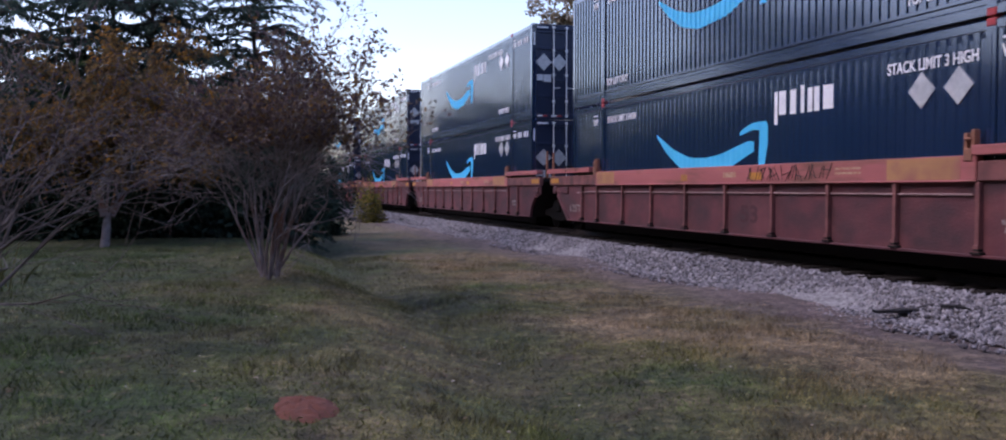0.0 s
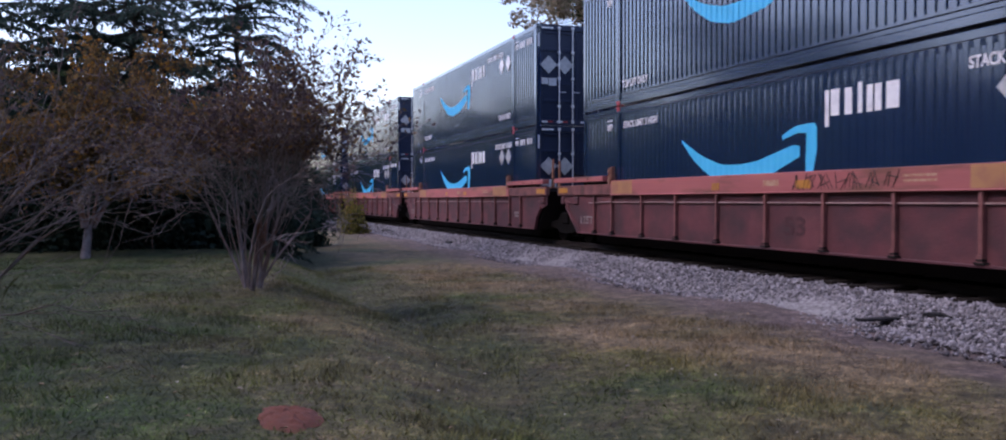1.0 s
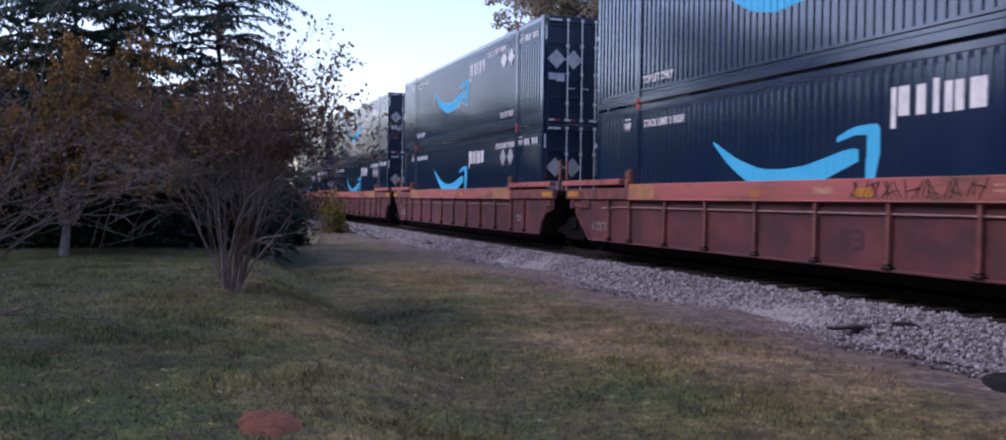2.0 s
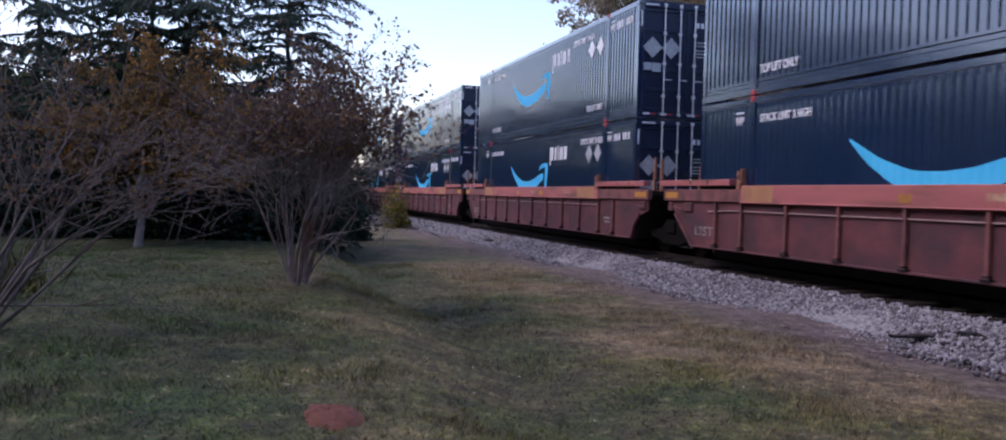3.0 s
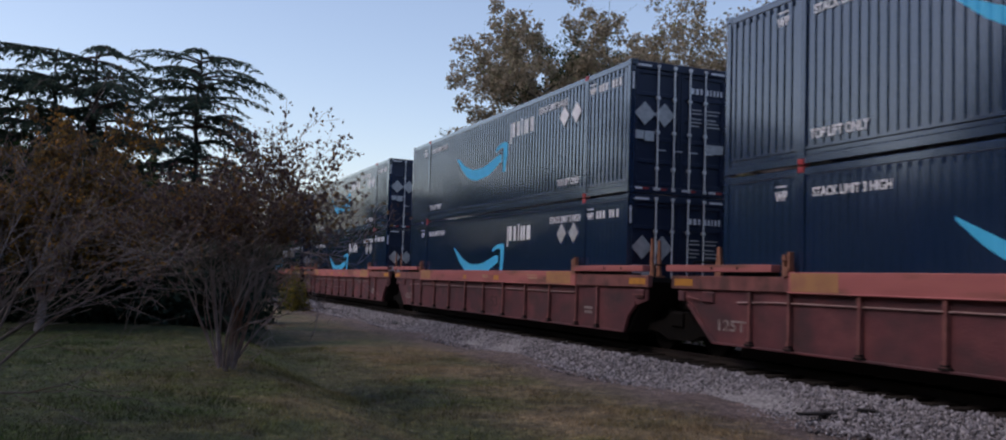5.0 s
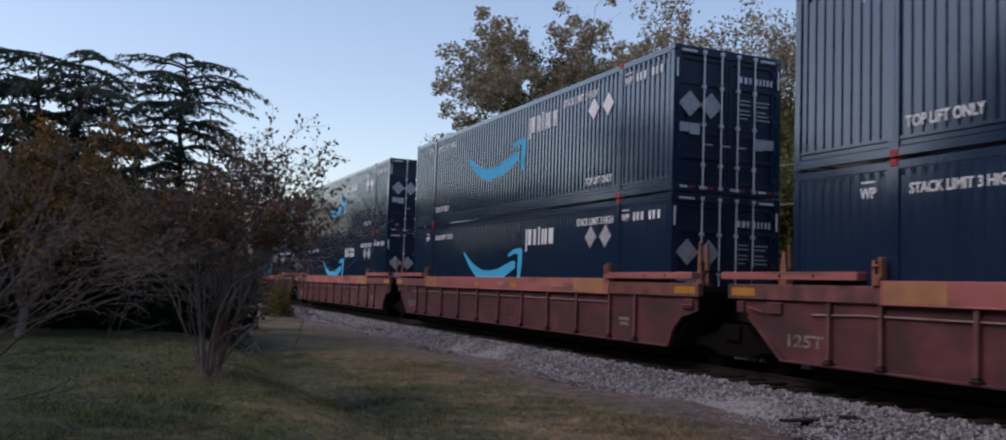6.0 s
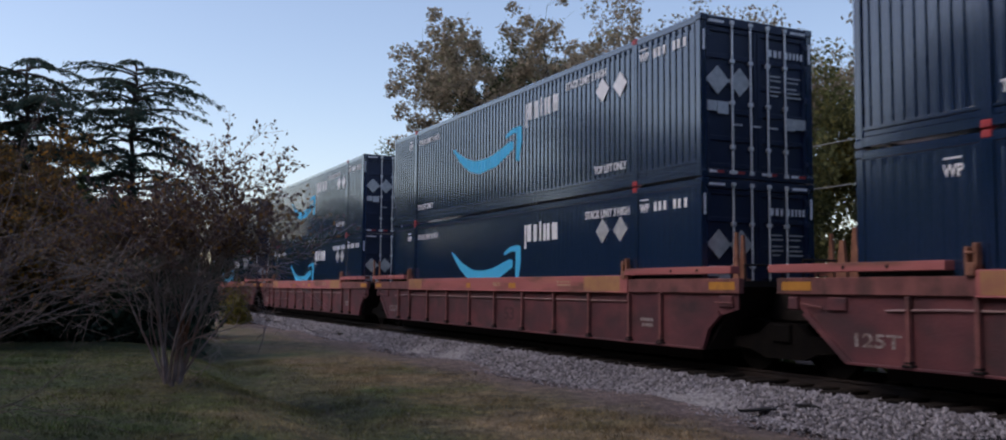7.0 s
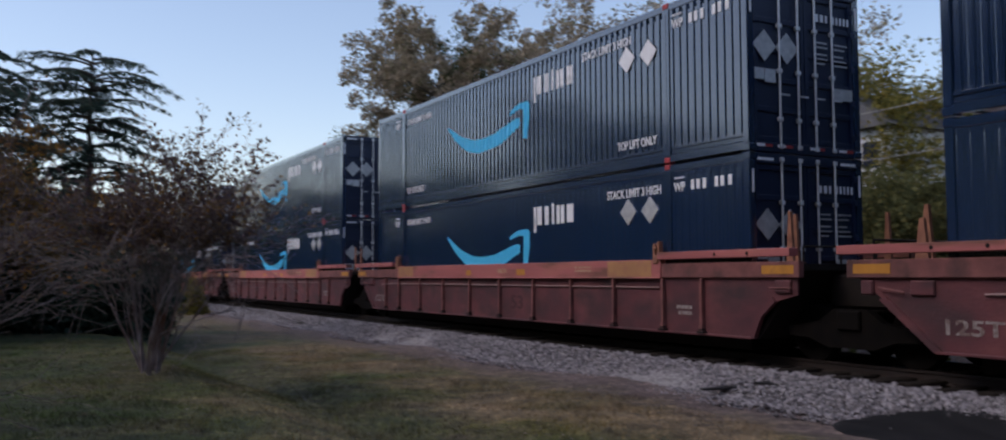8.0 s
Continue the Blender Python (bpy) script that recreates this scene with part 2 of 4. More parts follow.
    for scale, lo, hi in ((3.0, 0.55, 1.4), (9.0, 0.5, 1.45), (28.0, 0.45, 1.55)):
        n = N("ShaderNodeTexNoise")
        n.inputs["Scale"].default_value, n.inputs["Detail"].default_value = scale, 5
        Lk(tc.outputs["Object"], n.inputs["Vector"])
        r = N("ShaderNodeMapRange")
        r.inputs[1].default_value, r.inputs[2].default_value, r.inputs[3].default_value, r.inputs[4].default_value = 0.3, 0.7, lo, hi
        Lk(n.outputs[0], r.inputs[0])
        mx = N("ShaderNodeVectorMath")
        mx.operation = "SCALE"
        Lk(out, mx.inputs[0])
        Lk(r.outputs[0], mx.inputs["Scale"])
        out = mx.outputs[0]
    Lk(out, b.inputs["Base Color"])
    return m


# ---- mesh helpers ----


def mesh_of(name, verts, faces, material, smooth=False):
    me = bpy.data.meshes.new(name)
    me.from_pydata([tuple(v) for v in verts], [], faces)
    me.materials.append(material)
    if smooth:
        me.polygons.foreach_set("use_smooth", [True] * len(me.polygons))
    me.update()
    return me


def put(name, me, parent=None, label="", m=None):
    ob = new(name, me)
    if parent:
        ob.parent = parent
    if m is not None:
        ob.matrix_basis = m
    if label:
        ob["label"] = label
    return ob


def part(name, bm, material, parent, label="", m=None):
    me = bpy.data.meshes.new(name)
    bmesh.ops.recalc_face_normals(bm, faces=bm.faces)
    bm.to_mesh(me)
    bm.free()
    me.materials.append(material)
    return put(name, me, parent, label, m)


def box(bm, x0, x1, y0, y1, z0, z1, bevel=0.0):
    g = bmesh.ops.create_cube(bm, size=1, matrix=Matrix.Translation(((x0 + x1) / 2, (y0 + y1) / 2, (z0 + z1) / 2)) @ Matrix.Diagonal((abs(x1 - x0), abs(y1 - y0), abs(z1 - z0), 1)))
    if bevel:
        es = list({e for v in g["verts"] for e in v.link_edges})
        bmesh.ops.bevel(bm, geom=es, offset=bevel, segments=1, affect="EDGES")
    return bm


def boxes(*spec, bevel=0.0):
    bm = bmesh.new()
    for s in spec:
        box(bm, *s, bevel=bevel)
    return bm


def rod(bm, a, b, r, n=8):
    a, b = Vector(a), Vector(b)
    d = b - a
    m = Matrix.Translation((a + b) / 2) @ d.to_track_quat("Z", "Y").to_matrix().to_4x4()
    bmesh.ops.create_cone(bm, cap_ends=True, segments=n, radius1=r, radius2=r, depth=d.length, matrix=m)
    return bm


def prism(bm, pts, x0, x1):
    """A plate in the y, z plane, from x0 to x1."""
    a = [bm.verts.new((x0, y, z)) for y, z in pts]
    b = [bm.verts.new((x1, y, z)) for y, z in pts]
    n = len(pts)
    bm.faces.new(a)
    bm.faces.new(b[::-1])
    for i in range(n):
        j = (i + 1) % n
        bm.faces.new((a[i], b[i], b[j], a[j]))
    return bm


def lettering(name, text, size, width, material, parent, m, label=""):
    cu = bpy.data.curves.new(name, "FONT")
    cu.body, cu.size, cu.extrude, cu.offset = text, size, 0.002, 0.022 * size
    ob = new(name, cu)
    bpy.context.view_layer.update()
    me = bpy.data.meshes.new_from_object(ob.evaluated_get(bpy.context.evaluated_depsgraph_get()))
    bpy.data.objects.remove(ob)
    xs = [v.co.x for v in me.vertices]
    k = width / (max(xs) - min(xs))
    for v in me.vertices:
        v.co.x = (v.co.x - min(xs)) * k
    me.materials.clear()
    me.materials.append(material)
    return put(name, me, parent, label, m)


# text on the near side: reads towards -y, faces -x
SIDE = Matrix(((0, 0, -1, 0), (-1, 0, 0, 0), (0, 1, 0, 0), (0, 0, 0, 1)))
# text on the door end: reads towards +x, faces -y
DOOR = Matrix(((1, 0, 0, 0), (0, 0, -1, 0), (0, 1, 0, 0), (0, 0, 0, 1)))

# ---- containers ----
CL, CW, CH = 16.15, 2.59, 2.90
WAVE = 0.187


DEPTH = [0.026]  # of the corrugation being built


def wave_x(y):
    """Depth of the corrugated side behind the outer face."""
    p, d = (y / WAVE) % 1.0, DEPTH[0]
    if p < 0.42:
        return 0.012
    if p < 0.55:
        return 0.012 + d * (p - 0.42) / 0.13
    if p < 0.87:
        return 0.012 + d
    return 0.012 + d - d * (p - 0.87) / 0.13


def wave_stops(y0, y1):
    ys = [y0, y1]
    k = math.floor(y0 / WAVE)
    while k * WAVE < y1:
        for p in (0.0, 0.42, 0.55, 0.87):
            y = (k + p) * WAVE
            if y0 < y < y1:
                ys.append(y)
        k += 1
    return sorted(ys)


def corrugated(y0, y1, z0, z1):
    """Pressed side panel; the troughs close with a slope under the top rail."""
    v, f = [], []
    for y in wave_stops(y0, y1):
        x = wave_x(y)
        v += [(0.08, y, z0), (x, y, z0), (x, y, z0 + 0.07), (x, y, z1 - 0.09), (0.012, y, z1), (0.08, y, z1)]
    for i in range(len(v) // 6 - 1):
        a, b = 6 * i, 6 * i + 6
        f += [(a + k, a + k + 1, b + k + 1, b + k) for k in range(5)]
    return mesh_of("side_panel", v, f, M_NAVY)


def film(y0, y1, low, high):
    """A film stuck on the corrugation, between two heights that are functions of y."""
    ys = sorted(set(wave_stops(y0, y1) + [y0 + (y1 - y0) * i / 40 for i in range(41)]))
    v, f = [], []
    for y in ys:
        x = wave_x(y) - 0.003
        v += [(x, y, low(y)), (x, y, high(y))]
    for i in range(len(ys) - 1):
        f.append((2 * i, 2 * i + 1, 2 * i + 3, 2 * i + 2))
    return v, f


def film_mesh(name, pieces, material):
    v, f = [], []
    for pv, pf in pieces:
        o = len(v)
        v += pv
        f += [tuple(i + o for i in q) for q in pf]
    return mesh_of(name, v, f, material)


def flat(a):
    return lambda y: a


def swoosh():
    """A curved stroke, thin at its far end, and a hooked tip."""
    def curve(*pts):
        xs_, zs_ = [p[0] for p in pts], [p[1] for p in pts]
        fine = np.linspace(xs_[0], xs_[-1], 60)
        v = np.interp(fine, xs_, zs_)
        for _ in range(5):
            v[1:-1] = (v[:-2] + v[1:-1] * 2 + v[2:]) / 4
        return lambda y: float(np.interp(y, fine, v))
    low = curve((7.33, 1.46), (8.3, 1.13), (9.4, 1.05), (10.1, 1.20), (10.7, 1.52), (11.17, 1.90))
    high = curve((7.33, 1.62), (7.44, 1.67), (8.55, 1.43), (9.1, 1.39), (9.7, 1.41), (10.4, 1.60), (11.17, 1.95))
    hook = film(7.16, 7.82, curve((7.16, 1.82), (7.4, 1.84), (7.82, 1.75)), curve((7.16, 1.97), (7.4, 1.96), (7.6, 1.91), (7.82, 1.82)))
    down = film(6.91, 7.19, lambda y: 1.13 + max(0.0, (7.02 - y) / 0.11) * 0.42, lambda y: 1.97 - max(0.0, 6.97 - y) * 1.2 if y < 7.17 else 1.5)
    return film_mesh("swoosh", [film(7.34, 11.17, low, high), hook, down], M_BLUE)


def word_bars():
    """Upright blocks, together as wide and high as a short word."""
    out = []
    for a, b, z0, z1 in ((6.72, 6.62, 1.88, 2.44), (6.58, 6.38, 2.04, 2.44), (6.26, 6.10, 2.03, 2.43), (5.97, 5.87, 2.03, 2.48), (5.78, 5.65, 2.03, 2.42), (5.61, 5.47, 2.03, 2.42), (5.38, 5.12, 2.04, 2.42)):
        out.append(film(min(a, b), max(a, b), flat(z0), flat(z1)))
    return [film_mesh("word_bar", [o], M_WHITE) for o in out]


def diamond(name, size, parent, m, material=M_PLACARD):
    bm = bmesh.new()
    s = size / 2
    a = [bm.verts.new(p) for p in ((s, 0, 0), (0, s, 0), (-s, 0, 0), (0, -s, 0))]
    bm.faces.new(a)
    g = bmesh.ops.extrude_face_region(bm, geom=bm.faces[:])
    bmesh.ops.translate(bm, verts=[v for v in g["geom"] if isinstance(v, bmesh.types.BMVert)], vec=(0, 0, 0.012))
    return part(name, bm, material, parent, "worn pale hazard placard", m)


def container(upper):
    c = new("container")
    DEPTH[0] = 0.023 if upper else 0.004
    part("core", boxes((0.07, CW - 0.07, 0.12, CL - 0.04, 0.12, CH - 0.06)), M_NAVY, c)
    turn = Matrix.Translation((CW, CL, 0)) @ pose(0, 0, 0, 0, 0, 180)
    panels = [corrugated(a, b, 0.30, CH - 0.15) for a, b in ((0.14, 1.94), (2.14, 14.02), (14.22, CL - 0.14))]
    for k, me in enumerate(panels):
        put("side_panel", me, c, "corrugated navy steel")
        put("side_panel", me, c, "corrugated navy steel", turn)
    for m in (Matrix(), turn):
        part("top_rail", boxes((0.0, 0.10, 0.10, CL - 0.10, CH - 0.15, CH - 0.02), bevel=0.012), M_NAVY, c, m=m)
        part("bottom_rail", boxes((0.0, 0.10, 0.10, CL - 0.10, 0.02, 0.15), bevel=0.006), M_NAVY, c, m=m)
        part("rail_lip", boxes((0.018, 0.10, 0.10, CL - 0.10, 0.16, 0.235), bevel=0.006), M_NAVY, c, m=m)
        part("rail_lip", boxes((0.006, 0.10, 0.10, CL - 0.10, 0.245, 0.30), bevel=0.006), M_NAVY, c, m=m)
        for y in (0.07, CL - 0.07):
            part("corner_post", boxes((-0.004, 0.14, y - 0.07, y + 0.07, 0.12, CH - 0.12), bevel=0.012), M_NAVY, c, m=m)
            for z in (0.06, CH - 0.06):
                part("corner_casting", boxes((-0.006, 0.17, y - 0.085, y + 0.085, z - 0.06, z + 0.06), bevel=0.012), M_NAVY, c, m=m)
        for y in (2.04, 14.12):
            part("lifting_post", boxes((-0.008, 0.09, y - 0.09, y + 0.09, 0.1, CH - 0.1), (-0.014, 0.05, y - 0.02, y + 0.02, 0.2, CH - 0.2), bevel=0.008), M_NAVY, c, m=m)
            for z in (0.055, CH - 0.055):
                part("lifting_casting", boxes((-0.016, 0.12, y - 0.075, y + 0.075, z - 0.05, z + 0.05), bevel=0.012), M_RED, c, "red-painted lifting casting", m)
    bm = boxes((0.02, CW - 0.02, 0.08, CL - 0.08, CH - 0.06, CH - 0.03))
    for i in range(26):
        y = 0.5 + i * 0.6
        box(bm, 0.12, CW - 0.12, y, y + 0.28, CH - 0.031, CH - 0.012)
    part("roof", bm, M_NAVY, c)
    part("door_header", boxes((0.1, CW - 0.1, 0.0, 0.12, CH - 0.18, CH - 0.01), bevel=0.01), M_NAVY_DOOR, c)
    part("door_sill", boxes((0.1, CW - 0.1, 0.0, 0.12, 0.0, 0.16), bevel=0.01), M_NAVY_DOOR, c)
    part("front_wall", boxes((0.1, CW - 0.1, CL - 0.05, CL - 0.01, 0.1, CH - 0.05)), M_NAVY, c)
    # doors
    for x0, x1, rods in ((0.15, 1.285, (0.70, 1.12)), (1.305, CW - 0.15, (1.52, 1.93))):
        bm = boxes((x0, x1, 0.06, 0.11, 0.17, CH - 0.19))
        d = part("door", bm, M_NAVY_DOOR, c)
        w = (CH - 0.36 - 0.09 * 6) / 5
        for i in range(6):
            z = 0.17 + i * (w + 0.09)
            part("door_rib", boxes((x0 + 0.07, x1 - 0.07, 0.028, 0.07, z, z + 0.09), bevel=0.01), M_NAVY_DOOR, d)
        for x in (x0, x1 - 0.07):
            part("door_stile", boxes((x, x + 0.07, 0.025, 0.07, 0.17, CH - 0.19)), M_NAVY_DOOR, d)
        for x in rods:
            bm = rod(bmesh.new(), (x, 0.0, 0.06), (x, 0.0, CH - 0.06), 0.019)
            for z in (0.10, 0.55, 1.35, 2.1, CH - 0.10):
                box(bm, x - 0.045, x + 0.045, -0.03, 0.04, z - 0.035, z + 0.035, bevel=0.008)
            box(bm, x - 0.02, x + 0.2, -0.028, -0.012, 0.945, 0.97)
            part("lock_rod", bm, M_GALV, d, "galvanised lock rod")
        hx = x0 if x0 < 1 else x1
        for z in (0.35, 0.95, 1.55, 2.15, 2.55):
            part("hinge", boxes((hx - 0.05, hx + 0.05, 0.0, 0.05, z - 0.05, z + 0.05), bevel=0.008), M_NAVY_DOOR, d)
    for x in (0.38, 0.88):
        diamond("placard", 0.52, c, DOOR_AT(x, 0.020, 1.74))
    for b in ((0.16, 0.52, -0.006, 0.002, CH - 0.13, CH - 0.085), (2.07, 2.43, -0.006, 0.002, CH - 0.13, CH - 0.085), (0.05, 0.09, -0.008, 0.0, 2.25, 2.62), (2.50, 2.54, -0.008, 0.0, 2.25, 2.62)):
        part("reflective_strip", boxes(b), M_WHITE, c, "white reflective strip")
    for x in (0.16, 0.62, 1.36, 2.05):
        part("reflective_strip", boxes((x, x + 0.18, -0.006, 0.002, 0.08, 0.125)), M_WHITE, c, "white reflective strip")
        part("reflective_strip", boxes((x + 0.18, x + 0.34, -0.006, 0.002, 0.08, 0.125)), M_RED, c, "red reflective strip")
    # unreadable door markings
    for x0, x1 in ((1.56, 1.66), (1.68, 1.78), (1.80, 1.88), (1.97, 2.04), (2.06, 2.13), (2.15, 2.22), (2.24, 2.31), (2.33, 2.40)):
        part("marking_bar", boxes((x0, x1 - 0.025, 0.018, 0.022, 2.29, 2.42)), M_WHITE, c, "white marking")
    for z in (1.92, 1.84, 1.72, 1.64, 1.56):
        part("marking_bar", boxes((1.58, 1.58 + 0.24 + 0.05 * math.sin(z * 31), 0.018, 0.022, z, z + 0.026)), M_PLACARD, c, "pale marking")
        part("marking_bar", boxes((1.99, 1.99 + 0.28 + 0.06 * math.sin(z * 17), 0.018, 0.022, z, z + 0.026)), M_PLACARD, c, "pale marking")
    part("plate", boxes((1.98, 2.42, 0.010, 0.026, 0.98, 1.18)), M_PLACARD, c, "pale data plate")
    part("plate", boxes((0.16, 0.36, 0.010, 0.026, 1.18, 1.36)), M_GALV, c, "grey data plate")
    part("plate", boxes((0.38, 0.62, 0.010, 0.026, 1.14, 1.36)), M_GALV, c, "grey data plate")
    # markings on the side
    put("swoosh", swoosh(), c, "sky-blue curved stroke with a hooked tip")
    for me in word_bars():
        put("word_bar", me, c, "white block of lettering")
    for y in (3.22, 2.56):
        diamond("placard", 0.50, c, Matrix.Translation((0.006, y, 2.12)) @ SIDE, M_WHITE if upper else M_PLACARD)
    y = 4.75 if upper else 3.90
    zt = 2.40
    lettering("lettering", "STACK LIMIT 3 HIGH", 0.22, 1.66, M_WHITE, c, Matrix.Translation((0.004, y, zt)) @ SIDE, "white stencilled lettering")
    lettering("lettering", "STACK LIMIT 3 HIGH", 0.20, 1.62, M_WHITE, c, Matrix.Translation((0.004, 13.85, zt)) @ SIDE, "white stencilled lettering")
    lettering("lettering", "WP", 0.22, 0.30, M_WHITE, c, Matrix.Translation((0.004, 14.75, zt - 0.02)) @ SIDE, "white stencilled lettering")
    lettering("lettering", "WP", 0.22, 0.30, M_WHITE, c, Matrix.Translation((0.004, 1.88, zt)) @ SIDE, "white stencilled lettering")
    lettering("lettering", "TOP LIFT ONLY", 0.22, 1.2, M_WHITE, c, Matrix.Translation((0.004, 3.54, 0.40)) @ SIDE, "white stencilled lettering")
    lettering("lettering", "TOP LIFT ONLY", 0.22, 1.25, M_WHITE, c, Matrix.Translation((0.004, 13.92, 0.40)) @ SIDE, "white stencilled lettering")
    for b in ((1.60, 1.86, zt + 0.22, zt + 0.245), (14.47, 14.73, zt + 0.20, zt + 0.225)):
        part("marking_bar", boxes((0.002, 0.008, *b)), M_WHITE, c, "white marking")
    for y in (1.42, 1.28, 1.12, 0.82, 0.68, 0.50):
        part("marking_bar", boxes((0.002, 0.008, y - 0.085, y, zt, zt + 0.17)), M_WHITE, c, "white marking")
    return tagged(c, "navy corrugated steel container with sky-blue stroke, " + ("stacked on another" if upper else "sunk in well car"), "shipping container", "double-stacked containers")


def DOOR_AT(x, y, z):
    return Matrix.Translation((x, y, z)) @ DOOR


# ---- well cars ----
RIBS = (1.06, 2.08, 3.56, 5.05, 6.57, 8.10, 9.65, 11.20, 12.70, 14.22, 15.22)


def well_car():
    w = new("well_car")
    mid = CW / 2
    for k, m in enumerate((Matrix(), Matrix.Translation((CW, 16.2, 0)) @ pose(0, 0, 0, 0, 0, 180))):
        y0, y1 = -1.10, 17.62
        ya, yb = (y0, y1) if k == 0 else (16.2 - y1, 16.2 - y0)
        flip = (lambda y: y) if k == 0 else (lambda y: 16.2 - y)
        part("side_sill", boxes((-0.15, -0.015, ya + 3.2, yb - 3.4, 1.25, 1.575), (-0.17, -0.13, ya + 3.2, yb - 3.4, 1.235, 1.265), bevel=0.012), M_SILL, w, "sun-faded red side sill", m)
        part("sill_end", boxes((-0.13, -0.015, ya, ya + 3.2, 1.25, 1.50), bevel=0.012), M_RIB, w, "grimy sill end", m)
        part("sill_end", boxes((-0.13, -0.015, yb - 3.4, yb, 1.25, 1.50), bevel=0.012), M_RIB, w, "grimy sill end", m)
        for pts in ([(-0.60, 0.89), (-0.30, 0.65), (-0.14, 0.30), (-0.05, 0.33), (-0.21, 0.69), (-0.54, 0.96)], [(17.10, 0.96), (16.29, 0.30), (16.19, 0.33), (17.0, 1.0)]):
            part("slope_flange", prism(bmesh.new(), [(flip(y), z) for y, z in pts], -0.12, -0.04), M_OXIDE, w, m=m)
        pts = [(-1.02, 1.25), (-1.02, 1.00), (-0.58, 0.89), (-0.29, 0.65), (-0.12, 0.31), (16.28, 0.31), (17.05, 0.95), (17.45, 1.25)]
        pts = [(flip(y), z) for y, z in pts]
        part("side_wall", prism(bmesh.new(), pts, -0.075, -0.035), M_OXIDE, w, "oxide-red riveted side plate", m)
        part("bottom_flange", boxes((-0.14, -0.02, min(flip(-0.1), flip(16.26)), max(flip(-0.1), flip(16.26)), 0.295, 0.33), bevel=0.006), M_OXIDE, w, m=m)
        part("pipe", rod(rod(bmesh.new(), (-0.10, flip(2.2), 1.08), (-0.10, flip(14.6), 1.08), 0.014, 6), (-0.10, flip(14.6), 1.08), (-0.10, flip(15.6), 1.05), 0.014, 6), M_PIPE, w, "thin pale air pipe", m)
        for y in RIBS:
            y = flip(y)
            bm = boxes((-0.145, -0.05, y - 0.035, y + 0.035, 0.42, 1.24), bevel=0.008)
            prism(bm, [(y - 0.05, 0.33), (y + 0.05, 0.33), (y + 0.035, 0.45), (y - 0.035, 0.45)], -0.16, -0.05)
            rib = part("rib", bm, M_RIB, w, m=m)
            foot = boxes((-0.168, -0.05, y - 0.085, y + 0.085, 0.331, 0.365), bevel=0.008)
            box(foot, -0.162, -0.076, y - 0.05, y + 0.05, 0.366, 0.41, bevel=0.01)
            part("rib_foot", foot, M_BLACK, rib, "grimy weld foot")
        for a, b in ((-0.95, 2.16), (14.62, 17.76)):
            a, b = sorted((flip(a), flip(b)))
            bm = boxes((-0.17, 0.02, a, b, 1.575, 1.70), bevel=0.008)
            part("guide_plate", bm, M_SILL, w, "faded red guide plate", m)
            for u in (0.28, 0.52):
                part("plug", rod(bmesh.new(), (-0.178, a + (b - a) * u, 1.635), (-0.165, a + (b - a) * u, 1.635), 0.028, 8), M_BLACK, w, m=m)
        for y in (2.22, 14.28):
            y = flip(y)
            bm = boxes((-0.17, -0.02, y - 0.07, y + 0.07, 1.50, 1.66), (-0.15, -0.05, y - 0.09, y - 0.03, 1.60, 1.90), (-0.15, -0.05, y + 0.03, y + 0.09, 1.60, 1.86), bevel=0.01)
            rod(bm, (-0.16, y - 0.06, 1.78), (-0.16, y + 0.06, 1.78), 0.02)
            part("corner_guide", bm, M_RUST, w, "rusty container guide", m)
        for a, b in ((-1.0, -0.35), (6.85, 7.22), (9.5, 9.76), (16.9, 17.5)):
            a, b = sorted((flip(a), flip(b)))
            x = -0.156 if 3 < a < 13.5 else -0.136
            part("reflector", boxes((x, x + 0.01, a, b, 1.31, 1.44)), M_YELLOW, w, "faded yellow reflector", m)
        for a, b in ((2.35, 3.70), (13.1, 14.15)):
            a, b = sorted((flip(a), flip(b)))
            part("ochre_band", boxes((-0.1535, -0.15, a, b, 1.27, 1.56)), M_OCHRE, w, "ochre paint on the sill", m)
        for a, b, z in ((7.68, 8.12, 1.36), (4.25, 4.85, 1.44), (4.25, 4.85, 1.37)):
            a, b = sorted((flip(a), flip(b)))
            part("marking_bar", boxes((-0.1535, -0.15, a, b, z, z + (0.10 if z < 1.365 else 0.035))), M_STENCIL, w, "worn pale stencil", m)
        for y, r in ((16.45, 0.18), (17.3, 0.1), (-0.75, 0.16)):
            part("bracket", boxes((-0.12, -0.03, flip(y) - r, flip(y) + r, 1.02, 1.22), bevel=0.02), M_OXIDE, w, m=m)
        bm = bmesh.new()
        rod(bm, (-0.13, flip(16.7), 1.06), (-0.13, flip(17.1), 1.12), 0.015)
        part("grab_iron", bm, M_RIB, w, m=m)
        part("grab_iron", rod(bmesh.new(), (-0.13, flip(-0.95), 1.10), (-0.13, flip(-0.5), 1.10), 0.012), M_RIB, w, m=m)
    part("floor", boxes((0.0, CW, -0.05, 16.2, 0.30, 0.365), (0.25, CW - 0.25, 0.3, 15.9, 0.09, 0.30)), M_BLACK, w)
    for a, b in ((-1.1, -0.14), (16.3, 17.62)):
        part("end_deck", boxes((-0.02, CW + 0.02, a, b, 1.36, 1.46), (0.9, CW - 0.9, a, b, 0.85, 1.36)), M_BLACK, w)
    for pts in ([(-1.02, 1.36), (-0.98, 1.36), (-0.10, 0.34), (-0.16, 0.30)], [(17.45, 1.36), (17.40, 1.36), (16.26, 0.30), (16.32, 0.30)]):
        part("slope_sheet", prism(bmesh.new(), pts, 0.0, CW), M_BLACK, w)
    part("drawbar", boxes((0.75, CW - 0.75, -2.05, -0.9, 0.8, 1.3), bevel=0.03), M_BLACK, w)
